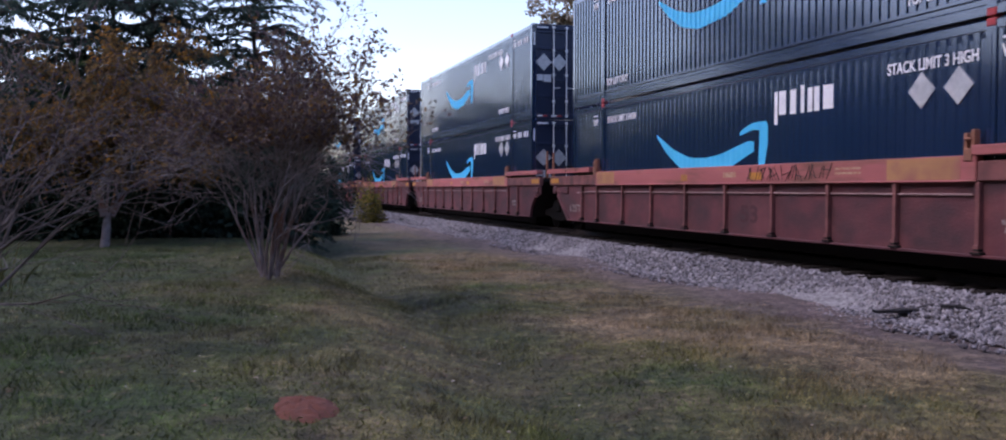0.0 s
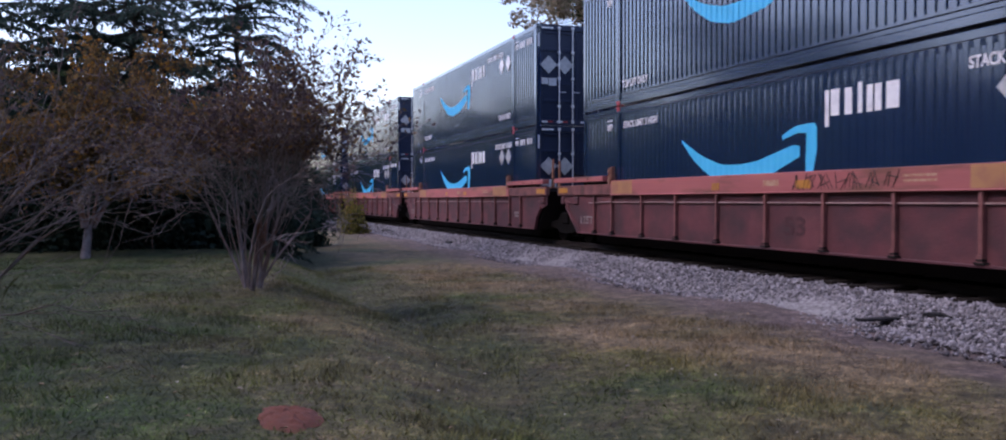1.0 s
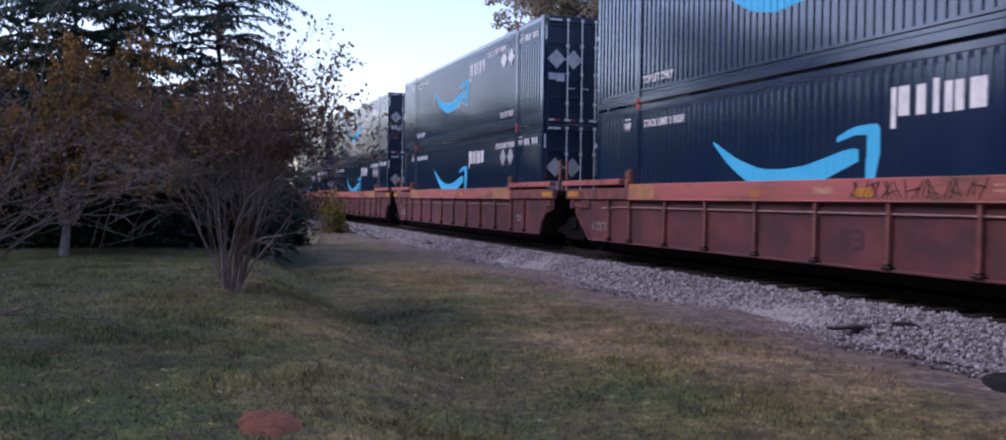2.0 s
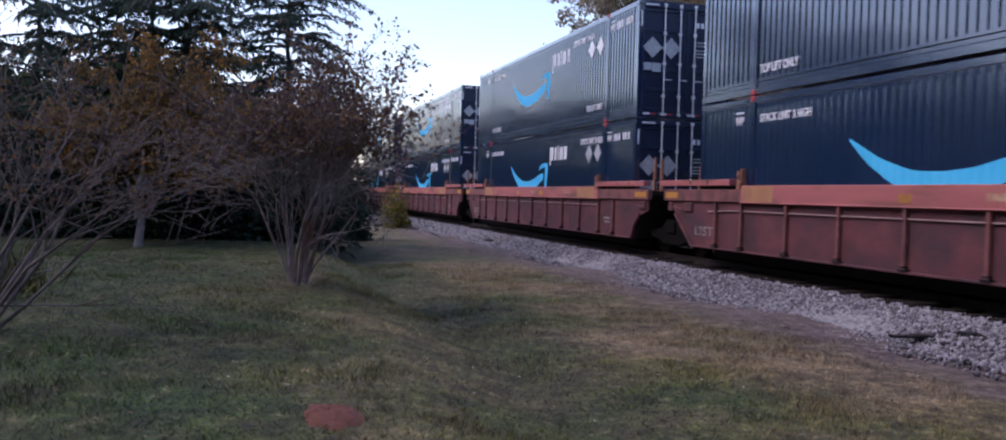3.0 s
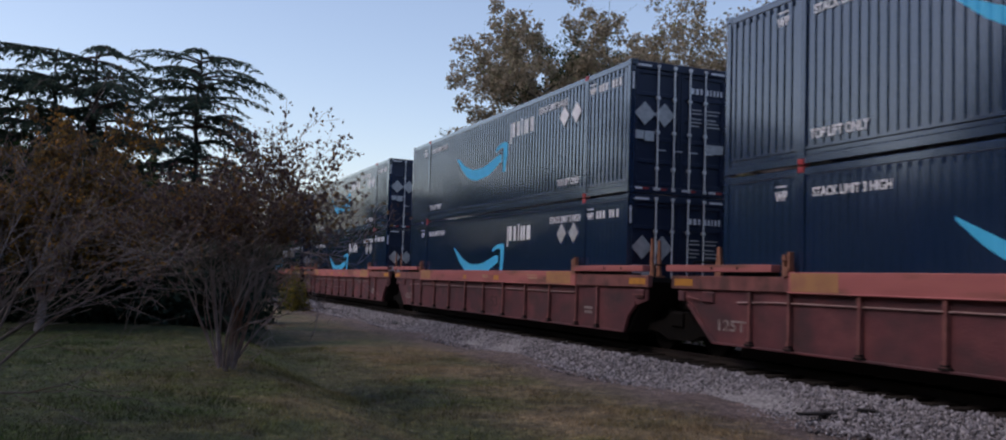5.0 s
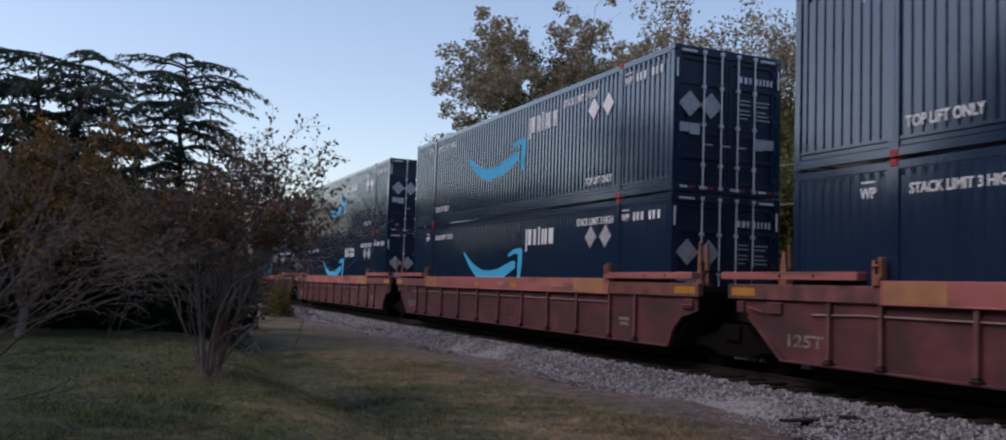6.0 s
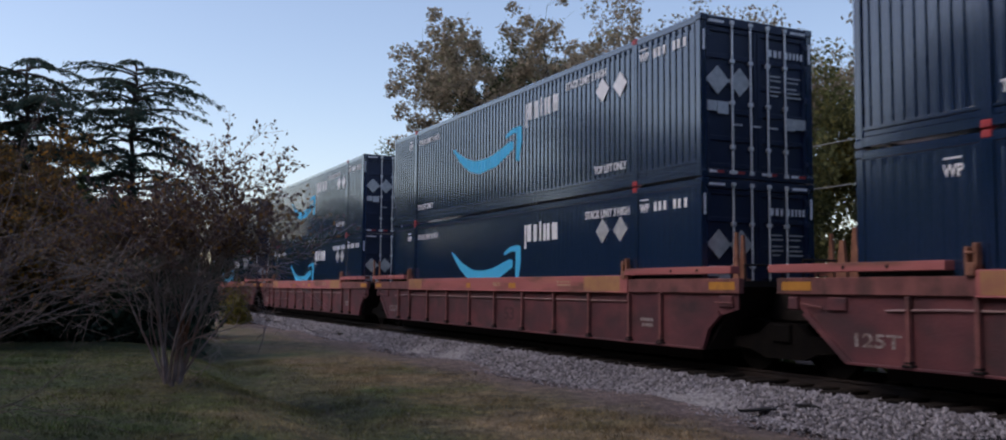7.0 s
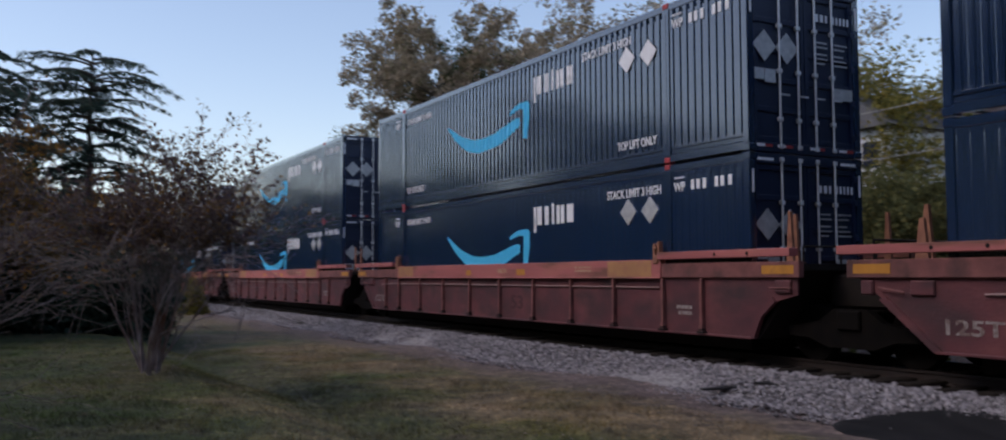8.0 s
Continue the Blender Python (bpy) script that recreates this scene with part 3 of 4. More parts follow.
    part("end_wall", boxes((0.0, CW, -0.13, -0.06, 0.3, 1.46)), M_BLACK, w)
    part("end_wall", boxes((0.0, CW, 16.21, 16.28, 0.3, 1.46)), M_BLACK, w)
    # stops, stand and rails on the end decks
    for x, h, y in ((0.55, 2.25, -0.42), (0.30, 2.28, -0.55), (2.1, 2.3, -0.9)):
        bm = bmesh.new()
        prism(bm, [(y - 0.06, 1.46), (y + 0.08, 1.46), (y + 0.03, h), (y - 0.02, h)], x - 0.025, x + 0.025)
        box(bm, x - 0.09, x + 0.09, y - 0.1, y + 0.1, 1.46, 1.50)
        part("end_stop", bm, M_RUST, w, "rusty upright container stop")
    for x, h, y in ((0.35, 2.05, 16.75), (1.2, 2.3, 17.3), (2.2, 2.2, 16.9)):
        bm = bmesh.new()
        prism(bm, [(y - 0.10, 1.46), (y + 0.12, 1.46), (y + 0.03, h), (y - 0.03, h)], x - 0.03, x + 0.03)
        box(bm, x - 0.09, x + 0.09, y - 0.1, y + 0.1, 1.46, 1.50)
        part("end_stop", bm, M_RUST, w, "rusty upright container stop")
    bm = rod(bmesh.new(), (0.1, -0.98, 1.72), (2.5, -0.98, 1.72), 0.018)
    for x in (0.1, 0.9, 1.7, 2.5):
        rod(bm, (x, -0.98, 1.46), (x, -0.98, 1.72), 0.016)
    part("handrail", bm, M_BLACK, w, "grimy dark handrail")
    bm = rod(bmesh.new(), (0.3, 17.5, 1.78), (2.3, 17.5, 1.78), 0.018)
    for x in (0.3, 1.3, 2.3):
        rod(bm, (x, 17.5, 1.46), (x, 17.5, 1.78), 0.016)
    part("handrail", bm, M_BLACK, w, "grimy dark handrail")
    lettering("lettering", "125T", 0.26, 0.78, M_PALE, w, Matrix.Translation((-0.079, 16.15, 0.55)) @ SIDE, "worn white stencil")
    lettering("lettering", "53", 0.42, 0.55, M_FADED, w, Matrix.Translation((-0.079, 7.62, 0.56)) @ SIDE, "dark stencilled figures")
    part("marking_bars", boxes((-0.08, -0.076, 1.35, 1.75, 0.72, 0.78), (-0.08, -0.076, 1.35, 1.70, 0.62, 0.68)), M_PALE, w, "worn white stencil")
    return tagged(w, "oxide-red articulated well car with faded sill, carrying stacked containers", "freight car", "well cars of the train")


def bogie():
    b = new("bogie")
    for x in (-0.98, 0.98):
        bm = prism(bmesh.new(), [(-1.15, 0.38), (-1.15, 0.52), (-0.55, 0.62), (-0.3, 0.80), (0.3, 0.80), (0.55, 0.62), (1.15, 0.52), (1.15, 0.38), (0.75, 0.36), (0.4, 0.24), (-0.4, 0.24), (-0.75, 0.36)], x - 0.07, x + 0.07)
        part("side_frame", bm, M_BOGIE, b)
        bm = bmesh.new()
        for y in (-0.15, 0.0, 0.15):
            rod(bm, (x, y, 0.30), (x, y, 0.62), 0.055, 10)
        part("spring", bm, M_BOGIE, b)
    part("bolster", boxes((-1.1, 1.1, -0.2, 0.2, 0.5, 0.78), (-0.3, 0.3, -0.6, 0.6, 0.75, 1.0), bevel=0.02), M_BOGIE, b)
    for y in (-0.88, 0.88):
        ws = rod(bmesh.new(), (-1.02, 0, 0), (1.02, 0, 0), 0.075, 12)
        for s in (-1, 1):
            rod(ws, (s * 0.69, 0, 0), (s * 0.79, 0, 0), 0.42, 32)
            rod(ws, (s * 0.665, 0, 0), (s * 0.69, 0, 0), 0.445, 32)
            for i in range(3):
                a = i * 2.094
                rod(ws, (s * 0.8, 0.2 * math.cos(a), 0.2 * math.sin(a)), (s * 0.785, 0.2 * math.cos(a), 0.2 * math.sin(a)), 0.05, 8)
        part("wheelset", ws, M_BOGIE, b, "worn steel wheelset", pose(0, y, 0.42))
    return tagged(b, "grimy freight bogie, blackened for the shade under the joint of two cars", "bogie", "bogies of the train")


MOVING = []  # thing, its offset along the train, its height
lower, upper, car, truck = container(False), container(True), well_car(), bogie()
for k in range(-1, 3):
    first = k == -1
    for ob, z in ((car, 0), (lower, 0.37), (upper, 3.285)):
        o = ob if first else copy_thing(ob, Matrix())
        MOVING.append((o, k * PITCH, X0, z))
        if ob is car and k == -1:
            first_car = o
    o = truck if first else copy_thing(truck, Matrix())
    MOVING.append((o, k * PITCH - 1.68, X0 + CW / 2, 0))
# scrawl on the sill of one car
bm = bmesh.new()
rnd = random.Random(4)
for i in range(26):
    y = 7.3 - i * 0.09
    a = rnd.uniform(-0.22, 0.22)
    rod(bm, (-0.153, y, 1.28 + rnd.uniform(0, 0.04)), (-0.153, y + a, 1.55 - rnd.uniform(0, 0.05)), 0.007, 5)
    if i % 4 == 0:
        z = rnd.uniform(1.33, 1.5)
        rod(bm, (-0.153, y, z), (-0.153, y - 0.2, z + rnd.uniform(-0.08, 0.08)), 0.007, 5)
part("scrawl", bm, M_INK, first_car, "black spray-painted scrawl")

# ---- ground ----


def smooth(a, b, x):
    u = min(1.0, max(0.0, (x - a) / (b - a)))
    return u * u * (3 - 2 * u)


def ground_z(x, y):
    lawn = -0.20 + 0.10 * smooth(6, 14, y) + 0.03 * math.sin(x * 0.9 + y * 0.35)
    e = 1.75 + 0.12 * math.sin(y * 0.7)
    low = -0.47 + 0.035 * math.sin(x * 1.3 + 1) * math.cos(y * 0.8) - 0.07 * math.exp(-((x - e - 0.75) / 0.45) ** 2)
    z = lawn + (low - lawn) * smooth(e - 0.8, e + 0.8, x)
    z += 0.02 * noise.noise((x * 0.9, y * 0.9, 0.3)) + 0.008 * noise.noise((x * 3.1, y * 3.1, 1.7))
    if x > 13:
        z += (-0.45 - z) * smooth(13, 15, x)
    return z


def axis(lo, fine0, fine1, hi, step):
    out = list(np.arange(fine0, fine1, step))
    d, v = step, fine0
    while v > lo:
        d *= 1.35
        v -= d
        out.insert(0, max(v, lo))
    d, v = step, out[-1]
    while v < hi:
        d *= 1.35
        v += d
        out.append(min(v, hi))
    return out


xs, ys = axis(-900, -7, 9, 900, 0.13), axis(-900, 1, 30, 900, 0.16)
gv = [(x, y, ground_z(x, y)) for y in ys for x in xs]
nx = len(xs)
gf = [(j * nx + i, j * nx + i + 1, (j + 1) * nx + i + 1, (j + 1) * nx + i) for j in range(len(ys) - 1) for i in range(nx - 1)]
ground = put("ground", mesh_of("ground", gv, gf, lawn_mat("lawn", 1.0, 1.0), True))
tagged(ground, "patchy autumn lawn of green and straw grass with a shallow ditch", "lawn", kind="structure")


# ---- track ----
CX = X0 + CW / 2
bv, bf = [], []
prof = [(-2.80, -0.64), (-2.45, -0.49), (-1.62, -0.165), (-1.32, -0.16), (-1.1, -0.20), (1.1, -0.19), (1.50, -0.21), (2.4, -0.5), (2.75, -0.64)]
by = axis(RAIL_Y[0], 4, 40, RAIL_Y[1], 0.3)
for y in by:
    for i, (dx, z) in enumerate(prof):
        a = 0.14 * noise.noise((y * 0.5, i * 3.0, 0))
        bv.append((CX + dx + (a * 2.2 if i < 2 else 0), y, z + 0.03 * noise.noise((dx, y * 1.1, 2))))
n = len(prof)
bf = [(j * n + i, j * n + i + 1, (j + 1) * n + i + 1, (j + 1) * n + i) for j in range(len(by) - 1) for i in range(n - 1)]
tagged(put("ballast_bed", mesh_of("ballast_bed", bv, bf, M_BED, True)), "grey crushed-stone ballast bed of the railway", "ballast", kind="structure")

track = new("track")
tagged(track, "rusty steel rails on dark creosoted timber ties", "railway track", kind="structure")
for dx in (-0.755, 0.755):
    bm = bmesh.new()
    pts = [(-0.07, -0.165), (0.07, -0.165), (0.07, -0.15), (0.012, -0.13), (0.012, -0.04), (0.036, -0.03), (0.036, 0.0), (-0.036, 0.0), (-0.036, -0.03), (-0.012, -0.04), (-0.012, -0.13), (-0.07, -0.15)]
    a = [bm.verts.new((CX + dx + x, RAIL_Y[0], z)) for x, z in pts]
    b = [bm.verts.new((CX + dx + x, RAIL_Y[1], z)) for x, z in pts]
    for i in range(len(pts)):
        j = (i + 1) % len(pts)
        bm.faces.new((a[i], a[j], b[j], b[i]))
    part("rail", bm, M_RAIL, track, "rusty steel rail")
tie_me = []
for k in range(3):
    bm = boxes((-1.36, 1.36, -0.115, 0.115, -0.34, -0.105), bevel=0.015)
    for v in bm.verts:
        v.co += 0.012 * noise.noise_vector(v.co * 3 + Vector((k * 7, 0, 0)))
    me = bpy.data.meshes.new("tie")
    bmesh.ops.recalc_face_normals(bm, faces=bm.faces)
    bm.to_mesh(me)
    bm.free()
    me.materials.append(M_TIE)
    tie_me.append(me)
rnd = random.Random(8)
for i in range(150):
    y = -2 + i * 0.53
    put("tie", tie_me[i % 3], track, m=pose(CX + rnd.uniform(-0.19, 0.0), y + rnd.uniform(-0.03, 0.03), rnd.uniform(-0.02, 0.01), 0, 0, rnd.uniform(-1.5, 1.5)))

# loose stones
rng = np.random.default_rng(5)


def stones(count, y0, y1, x0, x1, smin, smax, power):
    base = np.array([(1, 0, 0), (-1, 0, 0), (0, 1, 0), (0, -1, 0), (0, 0, 1), (0, 0, -1)], float)
    tri = np.array([(0, 2, 4), (2, 1, 4), (1, 3, 4), (3, 0, 4), (2, 0, 5), (1, 2, 5), (3, 1, 5), (0, 3, 5)])
    u = rng.random(count) ** power
    Y = y0 + (y1 - y0) * u
    Xs = x0 + (x1 - x0) * rng.random(count)
    S = smin + (smax - smin) * rng.random(count) ** 1.6
    on_tie = (np.abs((Y + 2 + 0.265) % 0.53 - 0.265) < 0.14) & (Xs > CX - 1.50)
    Y, Xs, S = Y[~on_tie], Xs[~on_tie], S[~on_tie]
    count = len(Y)
    zs = np.maximum(np.interp(Xs - CX, [p[0] for p in prof], [p[1] for p in prof]), -0.475)
    V = base[None] * (0.6 + 0.8 * rng.random((count, 6, 1))) * S[:, None, None] * (0.7 + 0.6 * rng.random((count, 1, 3)))
    ang = rng.random((count, 2)) * 6.283
    c, s = np.cos(ang[:, 0:1]), np.sin(ang[:, 0:1])
    V = np.stack([V[..., 0] * c - V[..., 1] * s, V[..., 0] * s + V[..., 1] * c, V[..., 2]], -1)
    c, s = np.cos(ang[:, 1:2]), np.sin(ang[:, 1:2])
    V = np.stack([V[..., 0], V[..., 1] * c - V[..., 2] * s, V[..., 1] * s + V[..., 2] * c], -1)
    V += np.stack([Xs, Y, zs + S * 0.15], -1)[:, None]
    F = tri[None] + 6 * np.arange(count)[:, None, None]
    return V.reshape(-1, 3), F.reshape(-1, 3)


def soup(name, V, F, material):
    me = bpy.data.meshes.new(name)
    k = F.shape[1]
    me.vertices.add(len(V))
    me.vertices.foreach_set("co", np.asarray(V, np.float32).ravel())
    me.loops.add(F.size)
    me.loops.foreach_set("vertex_index", np.asarray(F, np.int32).ravel())
    me.polygons.add(len(F))
    me.polygons.foreach_set("loop_start", np.arange(0, F.size, k, dtype=np.int32))
    me.materials.append(material)
    me.update()
    me.validate()
    return me


V, F = stones(44000, 5, 42, CX - 2.68, CX - 1.15, 0.013, 0.042, 1.5)
V2, F2 = stones(9000, 38, 90, CX - 2.6, CX - 1.15, 0.03, 0.06, 1.0)
V3, F3 = stones(2600, 5, 30, CX - 3.1, CX - 2.45, 0.012, 0.035, 1.3)
V0, V = V, np.concatenate([V, V2, V3])
F = np.concatenate([F, F2 + len(V0), F3 + len(V0) + len(V2)])
tagged(put("ballast_stones", soup("ballast_stones", V, F, M_STONE)), "loose grey crushed stones of the railway ballast", "gravel", kind="stuff")

# ---- grass ----


def blades(count, x0, x1, y0, y1, power):
    Y = y0 + (y1 - y0) * rng.random(count) ** power
    Xs = x0 + (x1 - x0) * rng.random(count)
    keep = Xs < 6.9 + 0.5 * np.sin(Y * 0.8) - 1.3 * rng.random(count) ** 2
    Y, Xs = Y[keep], Xs[keep]
    n = len(Y)
    zs = np.array([ground_z(a, b) for a, b in zip(Xs, Y)])
    tuft = np.clip(np.sin(Xs * 2.1 + 1.7 * np.sin(Y * 1.3)) * np.sin(Y * 1.9 + 1.2 * np.sin(Xs * 1.1)) + 0.5 * np.sin(Xs * 5.3 + Y * 4.1) * np.sin(Y * 6.1 - Xs * 3.0), 0, 1)
    h = (0.010 + 0.032 * rng.random(n) ** 1.8) * (1 + 1.6 * tuft)
    a = rng.random(n) * 6.283
    w = 0.002 + 0.003 * rng.random(n)
    lean = rng.normal(0, 0.035, (n, 2))
    P0 = np.stack([Xs - w * np.cos(a), Y - w * np.sin(a), zs - 0.005], -1)
    P1 = np.stack([Xs + w * np.cos(a), Y + w * np.sin(a), zs - 0.005], -1)
    P2 = np.stack([Xs + lean[:, 0], Y + lean[:, 1], zs + h], -1)
    V = np.stack([P0, P1, P2], 1).reshape(-1, 3)
    return V, np.arange(3 * n).reshape(-1, 3)


V, F = blades(420000, -6, 8, 3.2, 22, 1.9)
tagged(put("grass", soup("grass", V, F, lawn_mat("grass_blades", 2.1, 0.0))), "short green and straw grass blades", "grass", kind="stuff")

P = np.stack([rng.normal(1.5, 3.5, 500), 5 + 12 * rng.random(500)], -1)
V = []
for px, py in P:
    a, s_ = rng.random() * 6.28, 0.015 + 0.02 * rng.random()
    z = ground_z(px, py) + 0.035
    V += [(px - s_ * math.cos(a), py - s_ * math.sin(a), z), (px + 0.5 * s_ * math.sin(a), py - 0.5 * s_ * math.cos(a), z + 0.01), (px + s_ * math.cos(a), py + s_ * math.sin(a), z), (px - 0.5 * s_ * math.sin(a), py + 0.5 * s_ * math.cos(a), z + 0.008)]
tagged(put("fallen_leaves", soup("fallen_leaves", np.array(V), np.arange(len(V)).reshape(-1, 4), M_LITTER)), "scattered dry fallen leaves on the lawn", "leaves", kind="stuff")

# tall thin weeds round the foot of the bare shrub
n = 420
wx, wy = rng.normal(-3.05, 0.34, n), rng.normal(11.9, 0.5, n)
wz = np.array([ground_z(a, b) for a, b in zip(wx, wy)])
wh = 0.22 + 0.55 * rng.random(n) ** 1.6
wa, ww = rng.random(n) * 6.283, 0.004 + 0.005 * rng.random(n)
lean = rng.normal(0, 0.12, (n, 2))
V = np.stack([np.stack([wx - ww * np.cos(wa), wy - ww * np.sin(wa), wz - 0.02], -1), np.stack([wx + ww * np.cos(wa), wy + ww * np.sin(wa), wz - 0.02], -1),
              np.stack([wx + lean[:, 0] * 0.5 + ww * 0.6, wy + lean[:, 1] * 0.5, wz + wh * 0.6], -1), np.stack([wx + lean[:, 0], wy + lean[:, 1], wz + wh], -1)], 1).reshape(-1, 3)
F = np.concatenate([np.array([(0, 1, 2), (0, 2, 3)]) + 4 * i for i in range(n)])
tagged(put("weeds", soup("weeds", V, F, M_WEED)), "tall thin yellow-green weeds round a bare shrub", "weeds", kind="stuff")

# ---- trees ----


def tube(V, F, a, b, ra, rb, n=5):
    d = (b - a).normalized()
    u = d.orthogonal().normalized()
    w = d.cross(u)
    o = len(V)
    for p, r in ((a, ra), (b, rb)):
        for i in range(n):
            t = 6.2832 * i / n
            V.append(p + u * (r * math.cos(t)) + w * (r * math.sin(t)))
    for i in range(n):
        j = (i + 1) % n
        F.append((o + i, o + j, o + n + j, o + n + i))


def limb(V, F, tips, rnd, p, d, length, r, depth, wander, up, split, n=5):
    """A branch that bends as it grows and splits; its twig ends go to tips."""
    steps = 3 if depth else 2
    for k in range(steps):
        d = (d + Vector((rnd.gauss(0, wander), rnd.gauss(0, wander), rnd.gauss(0, wander) + up))).normalized()
        q = p + d * (length / steps)
        r2 = max(r * 0.86, 0.0034)
        tube(V, F, p, q, r, r2, n)
        p, r = q, r2
        if depth <= 1:
            tips.append((p.copy(), d.copy()))
        if depth and k < steps - 1 and rnd.random() < 0.75:
            side = (d + Vector((rnd.gauss(0, split), rnd.gauss(0, split), rnd.gauss(0, split * 0.6)))).normalized()
            limb(V, F, tips, rnd, p, side, length * rnd.uniform(0.5, 0.75), r * 0.55, depth - 1, wander, up, split, max(3, n - 1))
    if depth:
        for _ in range(2):
            side = (d + Vector((rnd.gauss(0, split), rnd.gauss(0, split), rnd.gauss(0, split * 0.6)))).normalized()
            limb(V, F, tips, rnd, p, side, length * rnd.uniform(0.55, 0.8), r * 0.65, depth - 1, wander, up, split, max(3, n - 1))


def leaf_soup(name, tips, per, spread, size, material, seed, flat_=0.5, aspect=0.55):
    g = np.random.default_rng(seed)
    P = np.array([t[0] for t in tips])
    n = len(P) * per
    C = np.repeat(P, per, 0) + np.clip(g.normal(0, spread, (n, 3)), -1.5 * spread, 1.5 * spread) * ((1, 1, 0.4) if flat_ > 0.9 else (1, 1, 1))
    A = g.normal(0, 1, (n, 3))
    A[:, 2] -= 0.4
    A /= np.linalg.norm(A, axis=1, keepdims=True)
    if flat_ > 0.9:
        A[:, 2] = A[:, 2] * 0.3 - 0.25
        B = np.cross(A, np.array([0, 0, 1.0]) + g.normal(0, 0.25, (n, 3)))
    else:
        B = np.cross(A, g.normal(0, 1, (n, 3)))
    B /= np.linalg.norm(B, axis=1, keepdims=True) + 1e-9
    s = size * (0.6 + 0.8 * g.random((n, 1)))
    V = np.stack([C - A * s, C + B * s * aspect, C + A * s, C - B * s * aspect], 1).reshape(-1, 3)
    return soup(name, V, np.arange(4 * n).reshape(-1, 4), material)


def shrub(name, base, stems, height, spread, seed, leaf, per, leaf_size, bark, label, category, lean=(0, 0), depth=3, leaf_from=0.0, r0=0.035, split=0.52, foot=0.10, bole=0.0):
    rnd = random.Random(seed)
    ob = new(name)
    ob.location = base
    V, F, tips = [], [], []
    if bole:
        for k in range(6):
            z0, z1 = -0.1 + (bole + 0.1) * k / 6, -0.1 + (bole + 0.1) * (k + 1) / 6
            tube(V, F, Vector((0.10 * z0, 0.03 * math.sin(z0 * 5), z0)), Vector((0.10 * z1, 0.03 * math.sin(z1 * 5), z1)), r0 * (1.75 - 0.09 * k), r0 * (1.66 - 0.09 * k), 9)
    for i in range(stems):
        a = 6.2832 * i / stems + rnd.uniform(-0.3, 0.3)
        o = Vector((0.1 * bole, 0, bole)) + Vector((foot * math.cos(a), foot * math.sin(a), -0.08)) * rnd.uniform(0.5, 1)
        k = rnd.uniform(0.15, 1.0) * spread
        d = Vector((math.cos(a) * k + lean[0], math.sin(a) * k + lean[1], 1.0)).normalized()
        limb(V, F, tips, rnd, o, d, height * rnd.uniform(0.42, 0.52), r0 * rnd.uniform(0.55, 1.2), depth, 0.15, 0.015, split)
    put("trunk", mesh_of("trunk", V, F, bark, True), ob)
    lt = [t for t in tips if t[0].z > leaf_from]
    put("crown", leaf_soup("crown", lt, per, 0.055, leaf_size, leaf, seed), ob)
    return tagged(ob, label, category)


g0 = ground_z
shrub("crape_myrtle", (0.66, 13.3, g0(0.66, 13.3)), 16, 2.98, 0.46, 3, M_LEAF_BROWN, 3, 0.034, M_BARK, "multi-stemmed crape myrtle with sparse brown autumn leaves on the lawn", "shrub", lean=(0.04, 0), depth=4, leaf_from=1.9, r0=0.024, foot=0.14, bole=0.12)
shrub("crape_myrtle", (-2.45, 9.1, g0(-2.45, 9.1)), 11, 3.0, 0.52, 11, M_LEAF_BROWN, 2, 0.024, M_PALEBARK, "nearly bare crape myrtle with long thin pale stems", "shrub", lean=(0.42, 0.15), depth=3, leaf_from=1.2, r0=0.024)
shrub("crape_myrtle", (-2.4, 21.8, g0(-2.4, 21.8)), 7, 3.4, 0.85, 23, M_LEAF_RUST, 12, 0.05, M_BARK, "crape myrtle with a leaning trunk and rusty orange leaves", "shrub", depth=4, leaf_from=1.3, r0=0.065, split=0.72, bole=0.75)


